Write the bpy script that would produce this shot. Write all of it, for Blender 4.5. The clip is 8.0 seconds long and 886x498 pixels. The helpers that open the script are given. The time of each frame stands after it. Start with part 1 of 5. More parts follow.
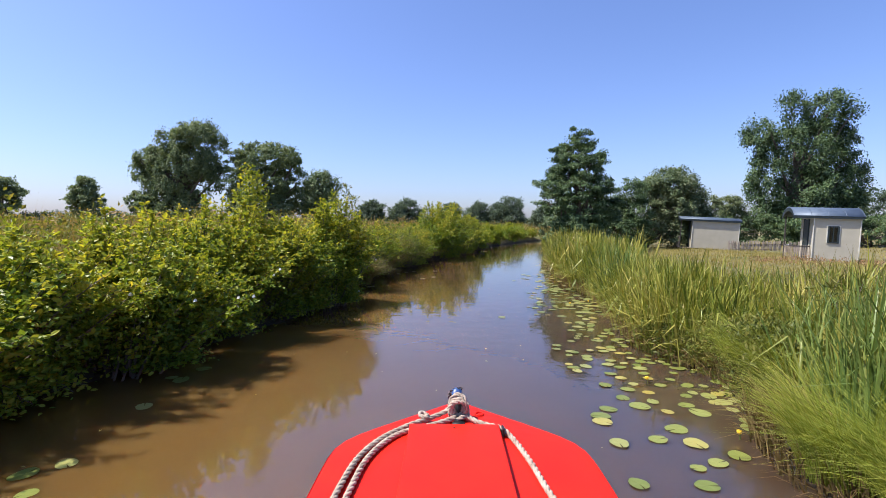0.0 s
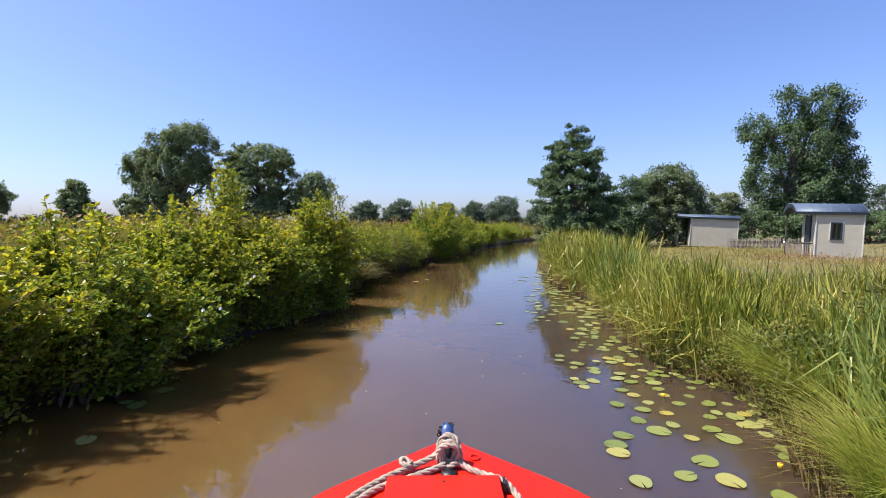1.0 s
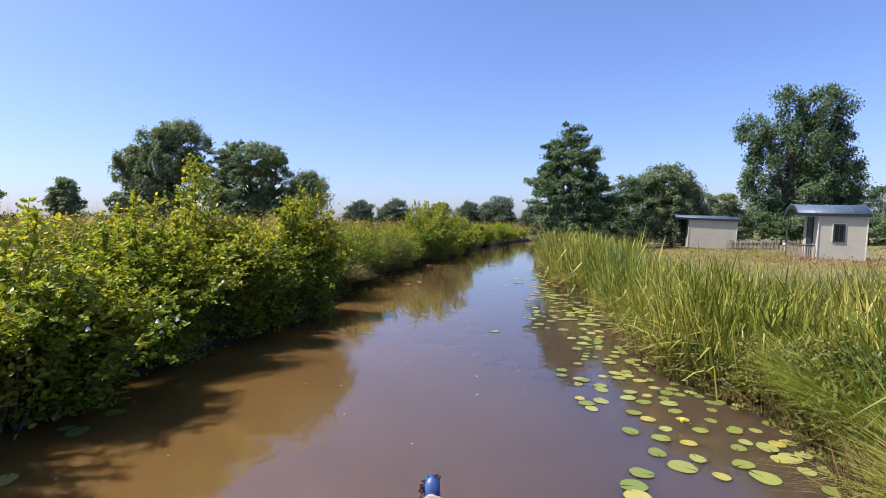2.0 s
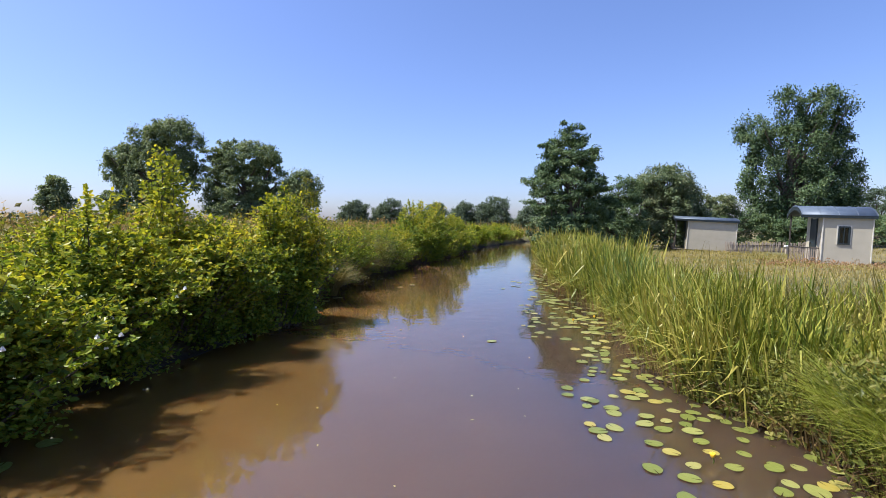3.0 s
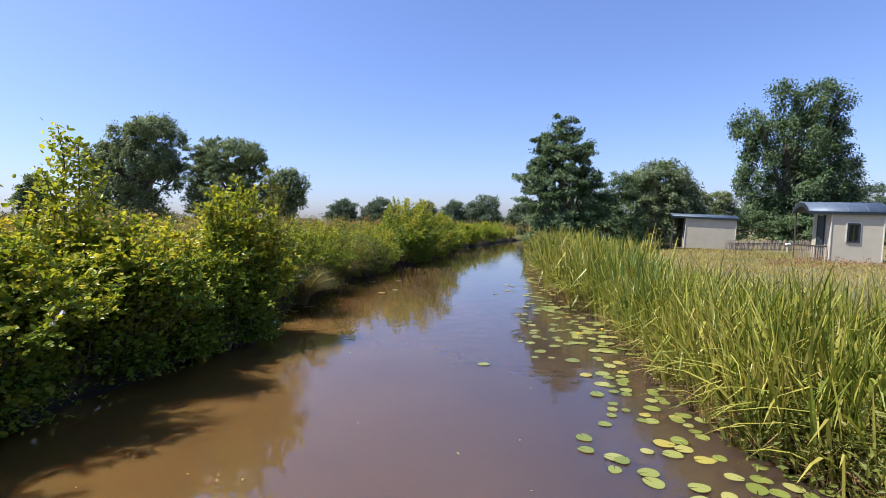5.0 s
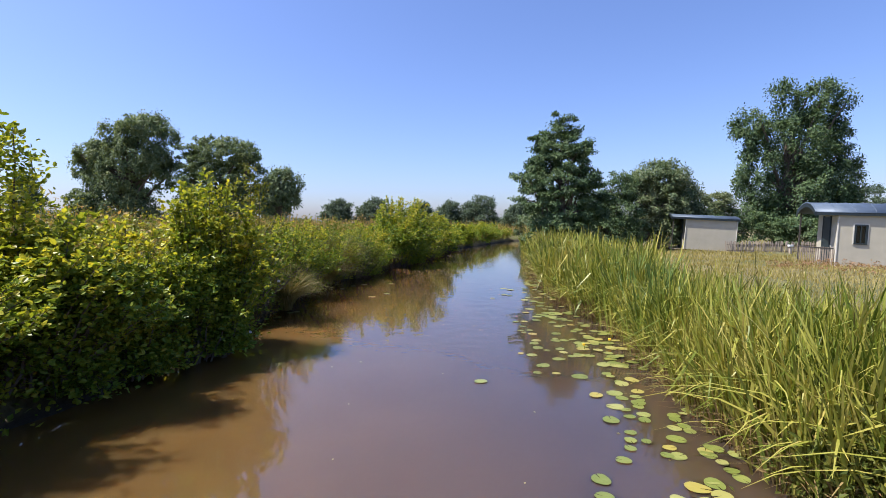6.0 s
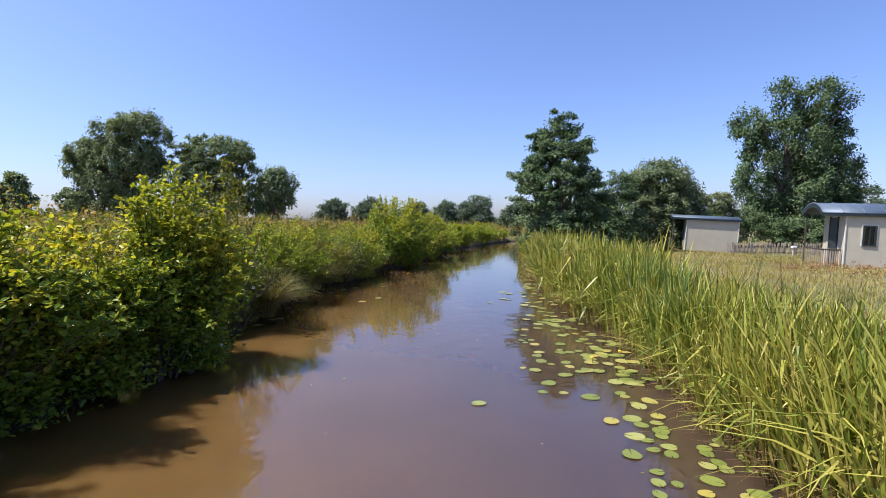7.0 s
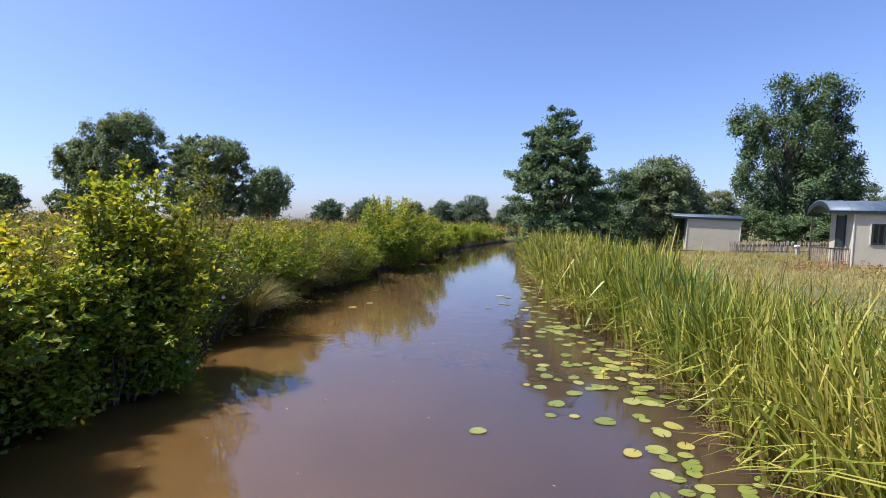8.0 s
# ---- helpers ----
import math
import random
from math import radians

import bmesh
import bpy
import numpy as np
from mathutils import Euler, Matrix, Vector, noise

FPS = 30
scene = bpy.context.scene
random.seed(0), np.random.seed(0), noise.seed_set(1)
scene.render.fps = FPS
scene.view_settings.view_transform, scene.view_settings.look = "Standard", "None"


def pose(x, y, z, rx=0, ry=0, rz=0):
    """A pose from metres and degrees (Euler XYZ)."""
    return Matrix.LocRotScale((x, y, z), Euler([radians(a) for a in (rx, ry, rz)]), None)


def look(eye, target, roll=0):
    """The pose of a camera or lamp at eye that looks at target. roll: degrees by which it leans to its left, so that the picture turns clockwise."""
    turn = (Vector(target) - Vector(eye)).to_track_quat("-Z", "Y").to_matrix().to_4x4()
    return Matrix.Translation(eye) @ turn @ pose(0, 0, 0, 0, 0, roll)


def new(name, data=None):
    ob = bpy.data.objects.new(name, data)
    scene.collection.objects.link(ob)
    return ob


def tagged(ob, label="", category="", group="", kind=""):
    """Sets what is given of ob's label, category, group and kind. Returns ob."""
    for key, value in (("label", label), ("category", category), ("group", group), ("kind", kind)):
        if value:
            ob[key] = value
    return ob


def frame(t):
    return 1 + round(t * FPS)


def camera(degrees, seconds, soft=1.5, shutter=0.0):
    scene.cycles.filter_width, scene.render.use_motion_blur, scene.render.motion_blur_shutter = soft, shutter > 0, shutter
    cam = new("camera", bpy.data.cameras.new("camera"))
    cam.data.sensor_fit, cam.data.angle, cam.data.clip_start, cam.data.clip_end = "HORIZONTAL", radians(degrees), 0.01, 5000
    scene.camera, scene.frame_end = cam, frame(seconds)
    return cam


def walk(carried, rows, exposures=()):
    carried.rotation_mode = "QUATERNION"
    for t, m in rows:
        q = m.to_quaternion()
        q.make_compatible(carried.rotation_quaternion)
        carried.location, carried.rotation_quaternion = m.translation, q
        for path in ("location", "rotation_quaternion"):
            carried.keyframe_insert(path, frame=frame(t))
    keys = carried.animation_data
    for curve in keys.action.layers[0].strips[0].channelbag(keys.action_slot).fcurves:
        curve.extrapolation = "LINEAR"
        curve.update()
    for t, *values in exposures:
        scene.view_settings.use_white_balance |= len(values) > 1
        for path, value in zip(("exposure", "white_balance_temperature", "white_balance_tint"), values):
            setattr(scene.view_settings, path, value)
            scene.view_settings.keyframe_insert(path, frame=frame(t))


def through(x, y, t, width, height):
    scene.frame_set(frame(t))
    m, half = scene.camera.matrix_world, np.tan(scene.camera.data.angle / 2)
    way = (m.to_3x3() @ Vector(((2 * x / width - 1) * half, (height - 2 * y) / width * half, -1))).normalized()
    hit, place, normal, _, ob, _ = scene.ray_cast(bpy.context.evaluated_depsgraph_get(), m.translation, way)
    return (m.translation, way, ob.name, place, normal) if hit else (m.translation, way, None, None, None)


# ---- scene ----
cam = camera(85.0, 8.0, soft=0.5)
PATH = [
    (0, (0.108, -0.236, 1.761), (0.044, 1.76, 1.654), 0.3),
    (0.5, (0.127, 0.072, 1.762), (0.073, 2.068, 1.656), 0.0),
    (1, (0.146, 0.376, 1.764), (0.101, 2.373, 1.658), -0.3),
    (1.5, (0.165, 0.677, 1.765), (0.13, 2.674, 1.66), -0.3),
    (1.7, (0.172, 0.799, 1.765), (0.142, 2.796, 1.659), -0.2),
    (2.8, (0.207, 1.486, 1.759), (0.197, 3.483, 1.654), 0.2),
    (3, (0.214, 1.613, 1.759), (0.209, 3.61, 1.655), 0.2),
    (3.5, (0.239, 1.935, 1.758), (0.245, 3.933, 1.653), 0.2),
    (4, (0.268, 2.256, 1.757), (0.283, 4.253, 1.651), 0.1),
    (4.5, (0.299, 2.574, 1.756), (0.324, 4.571, 1.649), -0.1),
    (4.7, (0.31, 2.701, 1.756), (0.339, 4.698, 1.648), -0.1),
    (5.8, (0.366, 3.409, 1.753), (0.415, 5.405, 1.643), 0.1),
    (6, (0.375, 3.538, 1.753), (0.427, 5.535, 1.645), 0.1),
    (6.5, (0.397, 3.863, 1.753), (0.457, 5.86, 1.645), 0.2),
    (7, (0.421, 4.182, 1.753), (0.489, 6.178, 1.646), 0.2),
    (7.5, (0.446, 4.493, 1.754), (0.522, 6.489, 1.648), 0.0),
    (8, (0.473, 4.801, 1.755), (0.556, 6.797, 1.649), -0.1),
]
walk(cam, [(t, look(eye, target, roll)) for t, eye, target, roll in PATH], exposures=[(0, 0.92, 6150, 12), (8, 0.92, 6150, 12)])

# ---------------- world and sun ----------------
SUN_AZ, SUN_EL = radians(-94), radians(59)
world = bpy.data.worlds.new("sky")
scene.world = world
world.use_nodes = True
wt = world.node_tree
sky = wt.nodes.new("ShaderNodeTexSky")
sky.sky_type, sky.sun_disc = 'NISHITA', False
sky.sun_elevation, sky.sun_rotation = SUN_EL, SUN_AZ
sky.altitude, sky.air_density, sky.dust_density, sky.ozone_density = 0, 1.0, 1.3, 6.0
tint = wt.nodes.new("ShaderNodeMix")
tint.data_type, tint.blend_type = 'RGBA', 'MULTIPLY'
tint.inputs[0].default_value, tint.inputs[7].default_value = 1.0, (1.015, 0.953, 1.10, 1)
wt.links.new(sky.outputs[0], tint.inputs[6])
wt.links.new(tint.outputs[2], wt.nodes["Background"].inputs[0])
wt.nodes["Background"].inputs[1].default_value = 0.100
sun_data = bpy.data.lights.new("sun", 'SUN')
sun_data.energy, sun_data.angle, sun_data.color = 5.0, radians(0.53), (1.0, 0.93, 0.80)
sun = new("sun", sun_data)
sun.matrix_world = look((60 * math.sin(SUN_AZ) * math.cos(SUN_EL), 60 * math.cos(SUN_AZ) * math.cos(SUN_EL), 60 * math.sin(SUN_EL)), (0, 0, 0))

rng = np.random.default_rng(7)


# ---------------- materials ----------------
def mat_new(name):
    m = bpy.data.materials.new(name)
    m.use_nodes = True
    return m, m.node_tree.nodes, m.node_tree.links, m.node_tree.nodes["Principled BSDF"]


def ramp_of(nodes, stops):
    r = nodes.new("ShaderNodeValToRGB")
    e = r.color_ramp.elements
    while len(e) < len(stops):
        e.new(0.5)
    for k, (at, col) in enumerate(stops):
        e[k].position, e[k].color = at, (*col, 1)
    return r


def mat_leaf(name, stops, rough=0.45, through=0.35, drift=0.5):
    """Leaves and blades: colour varies leaf by leaf and slowly over the plant; some light passes through."""
    m, n, l, p = mat_new(name)
    geo = n.new("ShaderNodeNewGeometry")
    tex = n.new("ShaderNodeTexNoise")
    tex.inputs["Scale"].default_value, tex.inputs["Detail"].default_value = drift, 3
    pos = n.new("ShaderNodeNewGeometry")
    l.new(pos.outputs["Position"], tex.inputs["Vector"])
    mix = n.new("ShaderNodeMath")
    mix.operation = 'MULTIPLY_ADD'
    mix.inputs[1].default_value = 0.55
    sub = n.new("ShaderNodeMath")
    sub.operation = 'MULTIPLY_ADD'
    sub.inputs[1].default_value, sub.inputs[2].default_value = 1.1, -0.32
    l.new(tex.outputs["Fac"], sub.inputs[0])
    l.new(geo.outputs["Random Per Island"], mix.inputs[0])
    l.new(sub.outputs[0], mix.inputs[2])
    r = ramp_of(n, stops)
    l.new(mix.outputs[0], r.inputs[0])
    l.new(r.outputs[0], p.inputs["Base Color"])
    p.inputs["Roughness"].default_value = rough
    p.inputs["Specular IOR Level"].default_value = 0.25
    tr = n.new("ShaderNodeBsdfTranslucent")
    glow = n.new("ShaderNodeMix")
    glow.data_type, glow.blend_type, glow.clamp_result = 'RGBA', 'MULTIPLY', False
    glow.inputs[0].default_value, glow.inputs[7].default_value = 1.0, (1.5, 1.4, 0.7, 1)
    l.new(r.outputs[0], glow.inputs[6])
    l.new(glow.outputs[2], tr.inputs["Color"])
    mx = n.new("ShaderNodeMixShader")
    mx.inputs[0].default_value = through
    l.new(p.outputs[0], mx.inputs[1])
    l.new(tr.outputs[0], mx.inputs[2])
    l.new(mx.outputs[0], n["Material Output"].inputs[0])
    return m


def mat_plain(name, col, col2, rough=0.5, scale=8.0, bump=0.15, metal=0.0, fine=60.0, random_gain=0.0):
    """A solid surface with two scales of variation and relief."""
    m, n, l, p = mat_new(name)
    tc = n.new("ShaderNodeTexCoord")
    a = n.new("ShaderNodeTexNoise")
    a.inputs["Scale"].default_value, a.inputs["Detail"].default_value = scale, 5
    b = n.new("ShaderNodeTexNoise")
    b.inputs["Scale"].default_value, b.inputs["Detail"].default_value = fine, 4
    l.new(tc.outputs["Object"], a.inputs["Vector"])
    l.new(tc.outputs["Object"], b.inputs["Vector"])
    add = n.new("ShaderNodeMath")
    add.operation = 'MULTIPLY_ADD'
    add.inputs[1].default_value = 0.35
    l.new(b.outputs["Fac"], add.inputs[0])
    l.new(a.outputs["Fac"], add.inputs[2])
    off = add.outputs[0]
    if random_gain:
        info = n.new("ShaderNodeObjectInfo")
        more = n.new("ShaderNodeMath")
        more.operation = 'MULTIPLY_ADD'
        more.inputs[1].default_value = random_gain
        l.new(info.outputs["Random"], more.inputs[0])
        l.new(off, more.inputs[2])
        off = more.outputs[0]
    r = ramp_of(n, [(0.45, col), (0.95 + random_gain, col2)])
    l.new(off, r.inputs[0])
    l.new(r.outputs[0], p.inputs["Base Color"])
    p.inputs["Roughness"].default_value, p.inputs["Metallic"].default_value = rough, metal
    bm_ = n.new("ShaderNodeBump")
    bm_.inputs["Strength"].default_value, bm_.inputs["Distance"].default_value = bump, 0.01
    l.new(add.outputs[0], bm_.inputs["Height"])
    l.new(bm_.outputs[0], p.inputs["Normal"])
    return m


def mat_water():
    m, n, l, p = mat_new("canal_water")
    geo = n.new("ShaderNodeNewGeometry")
    a = n.new("ShaderNodeTexNoise")
    a.inputs["Scale"].default_value, a.inputs["Detail"].default_value = 0.5, 4
    l.new(geo.outputs["Position"], a.inputs["Vector"])
    r = ramp_of(n, [(0.3, (0.050, 0.032, 0.022)), (0.75, (0.065, 0.042, 0.028))])
    l.new(a.outputs["Fac"], r.inputs[0])
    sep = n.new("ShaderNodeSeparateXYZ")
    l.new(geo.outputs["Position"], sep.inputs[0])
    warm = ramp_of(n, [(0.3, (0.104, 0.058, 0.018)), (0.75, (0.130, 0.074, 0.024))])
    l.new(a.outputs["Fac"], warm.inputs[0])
    # greyer, darker colour to the right stands in for reflected sky and reeds
    reflect_fade = n.new("ShaderNodeMapRange")
    reflect_fade.inputs[1].default_value, reflect_fade.inputs[2].default_value = -2.2, 1.5
    l.new(sep.outputs["X"], reflect_fade.inputs[0])
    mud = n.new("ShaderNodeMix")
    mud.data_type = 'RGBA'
    l.new(reflect_fade.outputs[0], mud.inputs[0])
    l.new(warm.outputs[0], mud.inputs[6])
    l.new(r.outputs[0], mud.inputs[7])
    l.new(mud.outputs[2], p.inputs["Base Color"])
    p.inputs["Roughness"].default_value, p.inputs["IOR"].default_value = 0.02, 1.9
    p.subsurface_method = 'BURLEY'
    p.inputs["Subsurface Weight"].default_value, p.inputs["Subsurface Scale"].default_value = 1.0, 0.25
    p.inputs["Subsurface Radius"].default_value = (1.0, 0.7, 0.35)
    w = n.new("ShaderNodeTexNoise")
    w.inputs["Scale"].default_value, w.inputs["Detail"].default_value = 3.0, 3
    l.new(geo.outputs["Position"], w.inputs["Vector"])
    b = n.new("ShaderNodeBump")
    b.inputs["Strength"].default_value, b.inputs["Distance"].default_value = 0.35, 0.012
    l.new(w.outputs["Fac"], b.inputs["Height"])
    l.new(b.outputs[0], p.inputs["Normal"])
    return m


def mat_ground():
    m, n, l, p = mat_new("meadow_soil")
    geo = n.new("ShaderNodeNewGeometry")
    a = n.new("ShaderNodeTexNoise")
    a.inputs["Scale"].default_value, a.inputs["Detail"].default_value = 0.25, 6
    b = n.new("ShaderNodeTexNoise")
    b.inputs["Scale"].default_value, b.inputs["Detail"].default_value = 9.0, 6
    for x in (a, b):
        l.new(geo.outputs["Position"], x.inputs["Vector"])
    ra = ramp_of(n, [(0.35, (0.12, 0.125, 0.040)), (0.55, (0.21, 0.175, 0.075)), (0.7, (0.15, 0.15, 0.048))])
    rb = ramp_of(n, [(0.3, (0.45, 0.42, 0.38)), (0.7, (1, 1, 1))])
    l.new(a.outputs["Fac"], ra.inputs[0])
    l.new(b.outputs["Fac"], rb.inputs[0])
    mx = n.new("ShaderNodeMix")
    mx.data_type, mx.blend_type = 'RGBA', 'MULTIPLY'
    mx.inputs[0].default_value = 1.0
    l.new(ra.outputs[0], mx.inputs[6])
    l.new(rb.outputs[0], mx.inputs[7])
    sep = n.new("ShaderNodeSeparateXYZ")
    l.new(geo.outputs["Position"], sep.inputs[0])
    wet = n.new("ShaderNodeMapRange")
    wet.inputs[1].default_value, wet.inputs[2].default_value = 0.03, 0.20
    l.new(sep.outputs["Z"], wet.inputs[0])
    mud = n.new("ShaderNodeMix")
    mud.data_type = 'RGBA'
    mud.inputs[6].default_value = (0.030, 0.023, 0.014, 1)
    l.new(wet.outputs[0], mud.inputs[0])
    l.new(mx.outputs[2], mud.inputs[7])
    l.new(mud.outputs[2], p.inputs["Base Color"])
    p.inputs["Roughness"].default_value = 0.95
    bp = n.new("ShaderNodeBump")
    bp.inputs["Strength"].default_value, bp.inputs["Distance"].default_value = 0.8, 0.08
    l.new(b.outputs["Fac"], bp.inputs["Height"])
    l.new(bp.outputs[0], p.inputs["Normal"])
    return m


def mat_pad():
    m, n, l, p = mat_new("lily_leaf")
    info = n.new("ShaderNodeObjectInfo")
    tc = n.new("ShaderNodeTexCoord")
    a = n.new("ShaderNodeTexNoise")
    a.inputs["Scale"].default_value, a.inputs["Detail"].default_value = 14.0, 5
    l.new(tc.outputs["Object"], a.inputs["Vector"])
    ad = n.new("ShaderNodeMath")
    ad.operation = 'MULTIPLY_ADD'
    ad.inputs[1].default_value = 0.6
    l.new(info.outputs["Random"], ad.inputs[0])
    sc = n.new("ShaderNodeMath")
    sc.operation = 'MULTIPLY'
    sc.inputs[1].default_value = 0.55
    l.new(a.outputs["Fac"], sc.inputs[0])
    l.new(sc.outputs[0], ad.inputs[2])
    r = ramp_of(n, [(0.15, (0.092, 0.122, 0.024)), (0.5, (0.175, 0.198, 0.043)), (0.72, (0.26, 0.26, 0.087)), (0.9, (0.31, 0.24, 0.039))])
    l.new(ad.outputs[0], r.inputs[0])
    l.new(r.outputs[0], p.inputs["Base Color"])
    p.inputs["Roughness"].default_value = 0.35
    return m


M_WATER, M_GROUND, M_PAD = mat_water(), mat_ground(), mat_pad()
M_ALDER = mat_leaf("alder_leaf", [(0.1, (0.045, 0.090, 0.014)), (0.4, (0.120, 0.186, 0.019)), (0.65, (0.225, 0.265, 0.026)), (1, (0.350, 0.275, 0.033))], 0.40, 0.36, 1.1)
# young alder leaf, brightened further to carry the sunlight on the bush tops
M_LIT_SPRIG = mat_leaf("sunlit_young_leaf", [(0.1, (0.086, 0.129, 0.018)), (0.4, (0.224, 0.268, 0.028)), (0.7, (0.414, 0.397, 0.040)), (1, (0.540, 0.412, 0.045))], 0.40, 0.42, 1.1)
M_ELDER = mat_leaf("pale_leaf", [(0.1, (0.062, 0.085, 0.012)), (0.5, (0.138, 0.157, 0.022)), (0.8, (0.198, 0.176, 0.037)), (1, (0.220, 0.171, 0.048))], 0.5, 0.4, 0.9)
M_TREE = mat_leaf("tree_leaf", [(0.1, (0.028, 0.057, 0.030)), (0.5, (0.076, 0.128, 0.053)), (1, (0.181, 0.231, 0.098))], 0.5, 0.2, 0.9)
M_WILLOW = mat_leaf("willow_leaf", [(0.1, (0.053, 0.089, 0.046)), (0.5, (0.117, 0.158, 0.072)), (1, (0.235, 0.246, 0.130))], 0.5, 0.22, 0.7)
# M_FAR and M_HAZY: distance haze is put into the leaf colour, paler and bluer
M_FAR = mat_leaf("hazed_far_leaf", [(0.1, (0.052, 0.081, 0.056)), (0.5, (0.081, 0.116, 0.076)), (1, (0.111, 0.146, 0.091))], 0.7, 0.28, 0.1)
M_HAZY = mat_leaf("hazed_tree_leaf", [(0.1, (0.060, 0.098, 0.048)), (0.5, (0.136, 0.185, 0.090)), (1, (0.255, 0.294, 0.140))], 0.6, 0.25, 0.5)
M_REED = mat_leaf("reed_blade", [(0.05, (0.051, 0.082, 0.009)), (0.34, (0.124, 0.160, 0.020)), (0.56, (0.272, 0.272, 0.046)), (1, (0.420, 0.340, 0.100))], 0.4, 0.2, 0.9)
M_HERB = mat_leaf("bank_herb", [(0.1, (0.052, 0.072, 0.014)), (0.5, (0.129, 0.143, 0.026)), (0.85, (0.217, 0.181, 0.047)), (1, (0.233, 0.104, 0.038))], 0.5, 0.25, 1.4)
M_PALE = mat_plain("bleached_wood", (0.235, 0.190, 0.150), (0.390, 0.325, 0.260), 0.85, 7, 0.4, 0, 60, 0.3)
M_SEDGE = mat_leaf("sedge_blade", [(0.1, (0.127, 0.181, 0.025)), (0.55, (0.265, 0.296, 0.040)), (1, (0.407, 0.362, 0.103))], 0.5, 0.3, 0.8)
M_DOCK = mat_leaf("dock_seed", [(0.1, (0.110, 0.110, 0.030)), (0.5, (0.270, 0.170, 0.090)), (1.0, (0.360, 0.200, 0.120))], 0.7, 0.25, 0.9)
M_STRAW = mat_leaf("straw_blade", [(0.1, (0.056, 0.066, 0.014)), (0.5, (0.141, 0.127, 0.037)), (1, (0.244, 0.188, 0.080))], 0.6, 0.2, 0.8)
M_IRIS = mat_leaf("broad_blade", [(0.1, (0.062, 0.115, 0.026)), (0.6, (0.151, 0.205, 0.048)), (1, (0.286, 0.290, 0.080))], 0.4, 0.25, 0.8)
M_DRY = mat_leaf("dry_grass", [(0.1, (0.168, 0.158, 0.033)), (0.45, (0.307, 0.255, 0.087)), (1, (0.402, 0.345, 0.153))], 0.7, 0.3, 0.3)
M_LITTER = mat_leaf("dead_blade", [(0.1, (0.070, 0.043, 0.018)), (0.5, (0.149, 0.098, 0.040)), (1.0, (0.267, 0.196, 0.078))], 0.8, 0.2, 0.8)
M_FIELD = mat_leaf("field_herb", [(0.1, (0.096, 0.098, 0.022)), (0.45, (0.232, 0.190, 0.049)), (0.75, (0.337, 0.216, 0.091)), (1, (0.400, 0.249, 0.136))], 0.6, 0.3, 0.25)
M_BARK = mat_plain("bark", (0.05, 0.04, 0.03), (0.16, 0.13, 0.10), 0.9, 6, 0.6)
M_RED = mat_plain("red_boat_paint", (0.581, 0.010, 0.003), (0.651, 0.016, 0.004), 0.5, 3, 0.04, 0, 90)
M_RED.node_tree.nodes["Principled BSDF"].inputs["Specular IOR Level"].default_value = 0.2
M_GREYDECK = mat_plain("grey_floor_paint", (0.16, 0.17, 0.18), (0.24, 0.24, 0.24), 0.7, 6, 0.2)
M_ROPE = mat_plain("rope_fibre", (0.194, 0.145, 0.110), (0.493, 0.405, 0.326), 0.95, 22, 0.8, 0, 160)
M_BLUE = mat_plain("blue_cap", (0.02, 0.05, 0.16), (0.04, 0.10, 0.28), 0.4, 20, 0.1)
M_IRON = mat_plain("rusty_iron", (0.025, 0.02, 0.02), (0.10, 0.06, 0.045), 0.6, 40, 0.5, 0.6)
M_BLACK = mat_plain("black_iron", (0.012, 0.012, 0.014), (0.03, 0.03, 0.035), 0.45, 20, 0.2, 0.3)
M_CREAM = mat_plain("cream_boards", (0.395, 0.365, 0.285), (0.46, 0.425, 0.335), 0.6, 2.5, 0.12, 0, 40)
M_WHITE = mat_plain("white_trim", (0.70, 0.70, 0.68), (0.80, 0.80, 0.78), 0.5, 5, 0.1)
M_TRIM = mat_plain("pale_trim", (0.50, 0.48, 0.42), (0.58, 0.56, 0.50), 0.6, 5, 0.1)
M_ROOF = mat_plain("blue_grey_roof_metal", (0.062, 0.086, 0.125), (0.095, 0.128, 0.178), 0.55, 3, 0.1, 0.2)
M_DOOR = mat_plain("dark_green_door", (0.010, 0.018, 0.022), (0.020, 0.032, 0.038), 0.5, 6, 0.15)
M_WOOD = mat_plain("weathered_wood", (0.150, 0.114, 0.084), (0.317, 0.255, 0.194), 0.85, 7, 0.4, 0, 60, 0.3)
M_DARKWOOD = mat_plain("dark_underframe", (0.03, 0.027, 0.024), (0.07, 0.06, 0.05), 0.8, 6, 0.3)
M_YELLOW = mat_plain("yellow_petal", (0.75, 0.45, 0.01), (0.85, 0.60, 0.03), 0.5, 30, 0.1)
M_RUBBER = mat_plain("tyre_rubber", (0.015, 0.015, 0.015), (0.03, 0.03, 0.03), 0.8, 30, 0.2)


def mat_glass():
    m, n, l, p = mat_new("window_glass")
    p.inputs["Base Color"].default_value = (0.02, 0.025, 0.03, 1)
    p.inputs["Roughness"].default_value = 0.04
    p.inputs["Transmission Weight"].default_value = 0.7
    return m


M_GLASS = mat_glass()


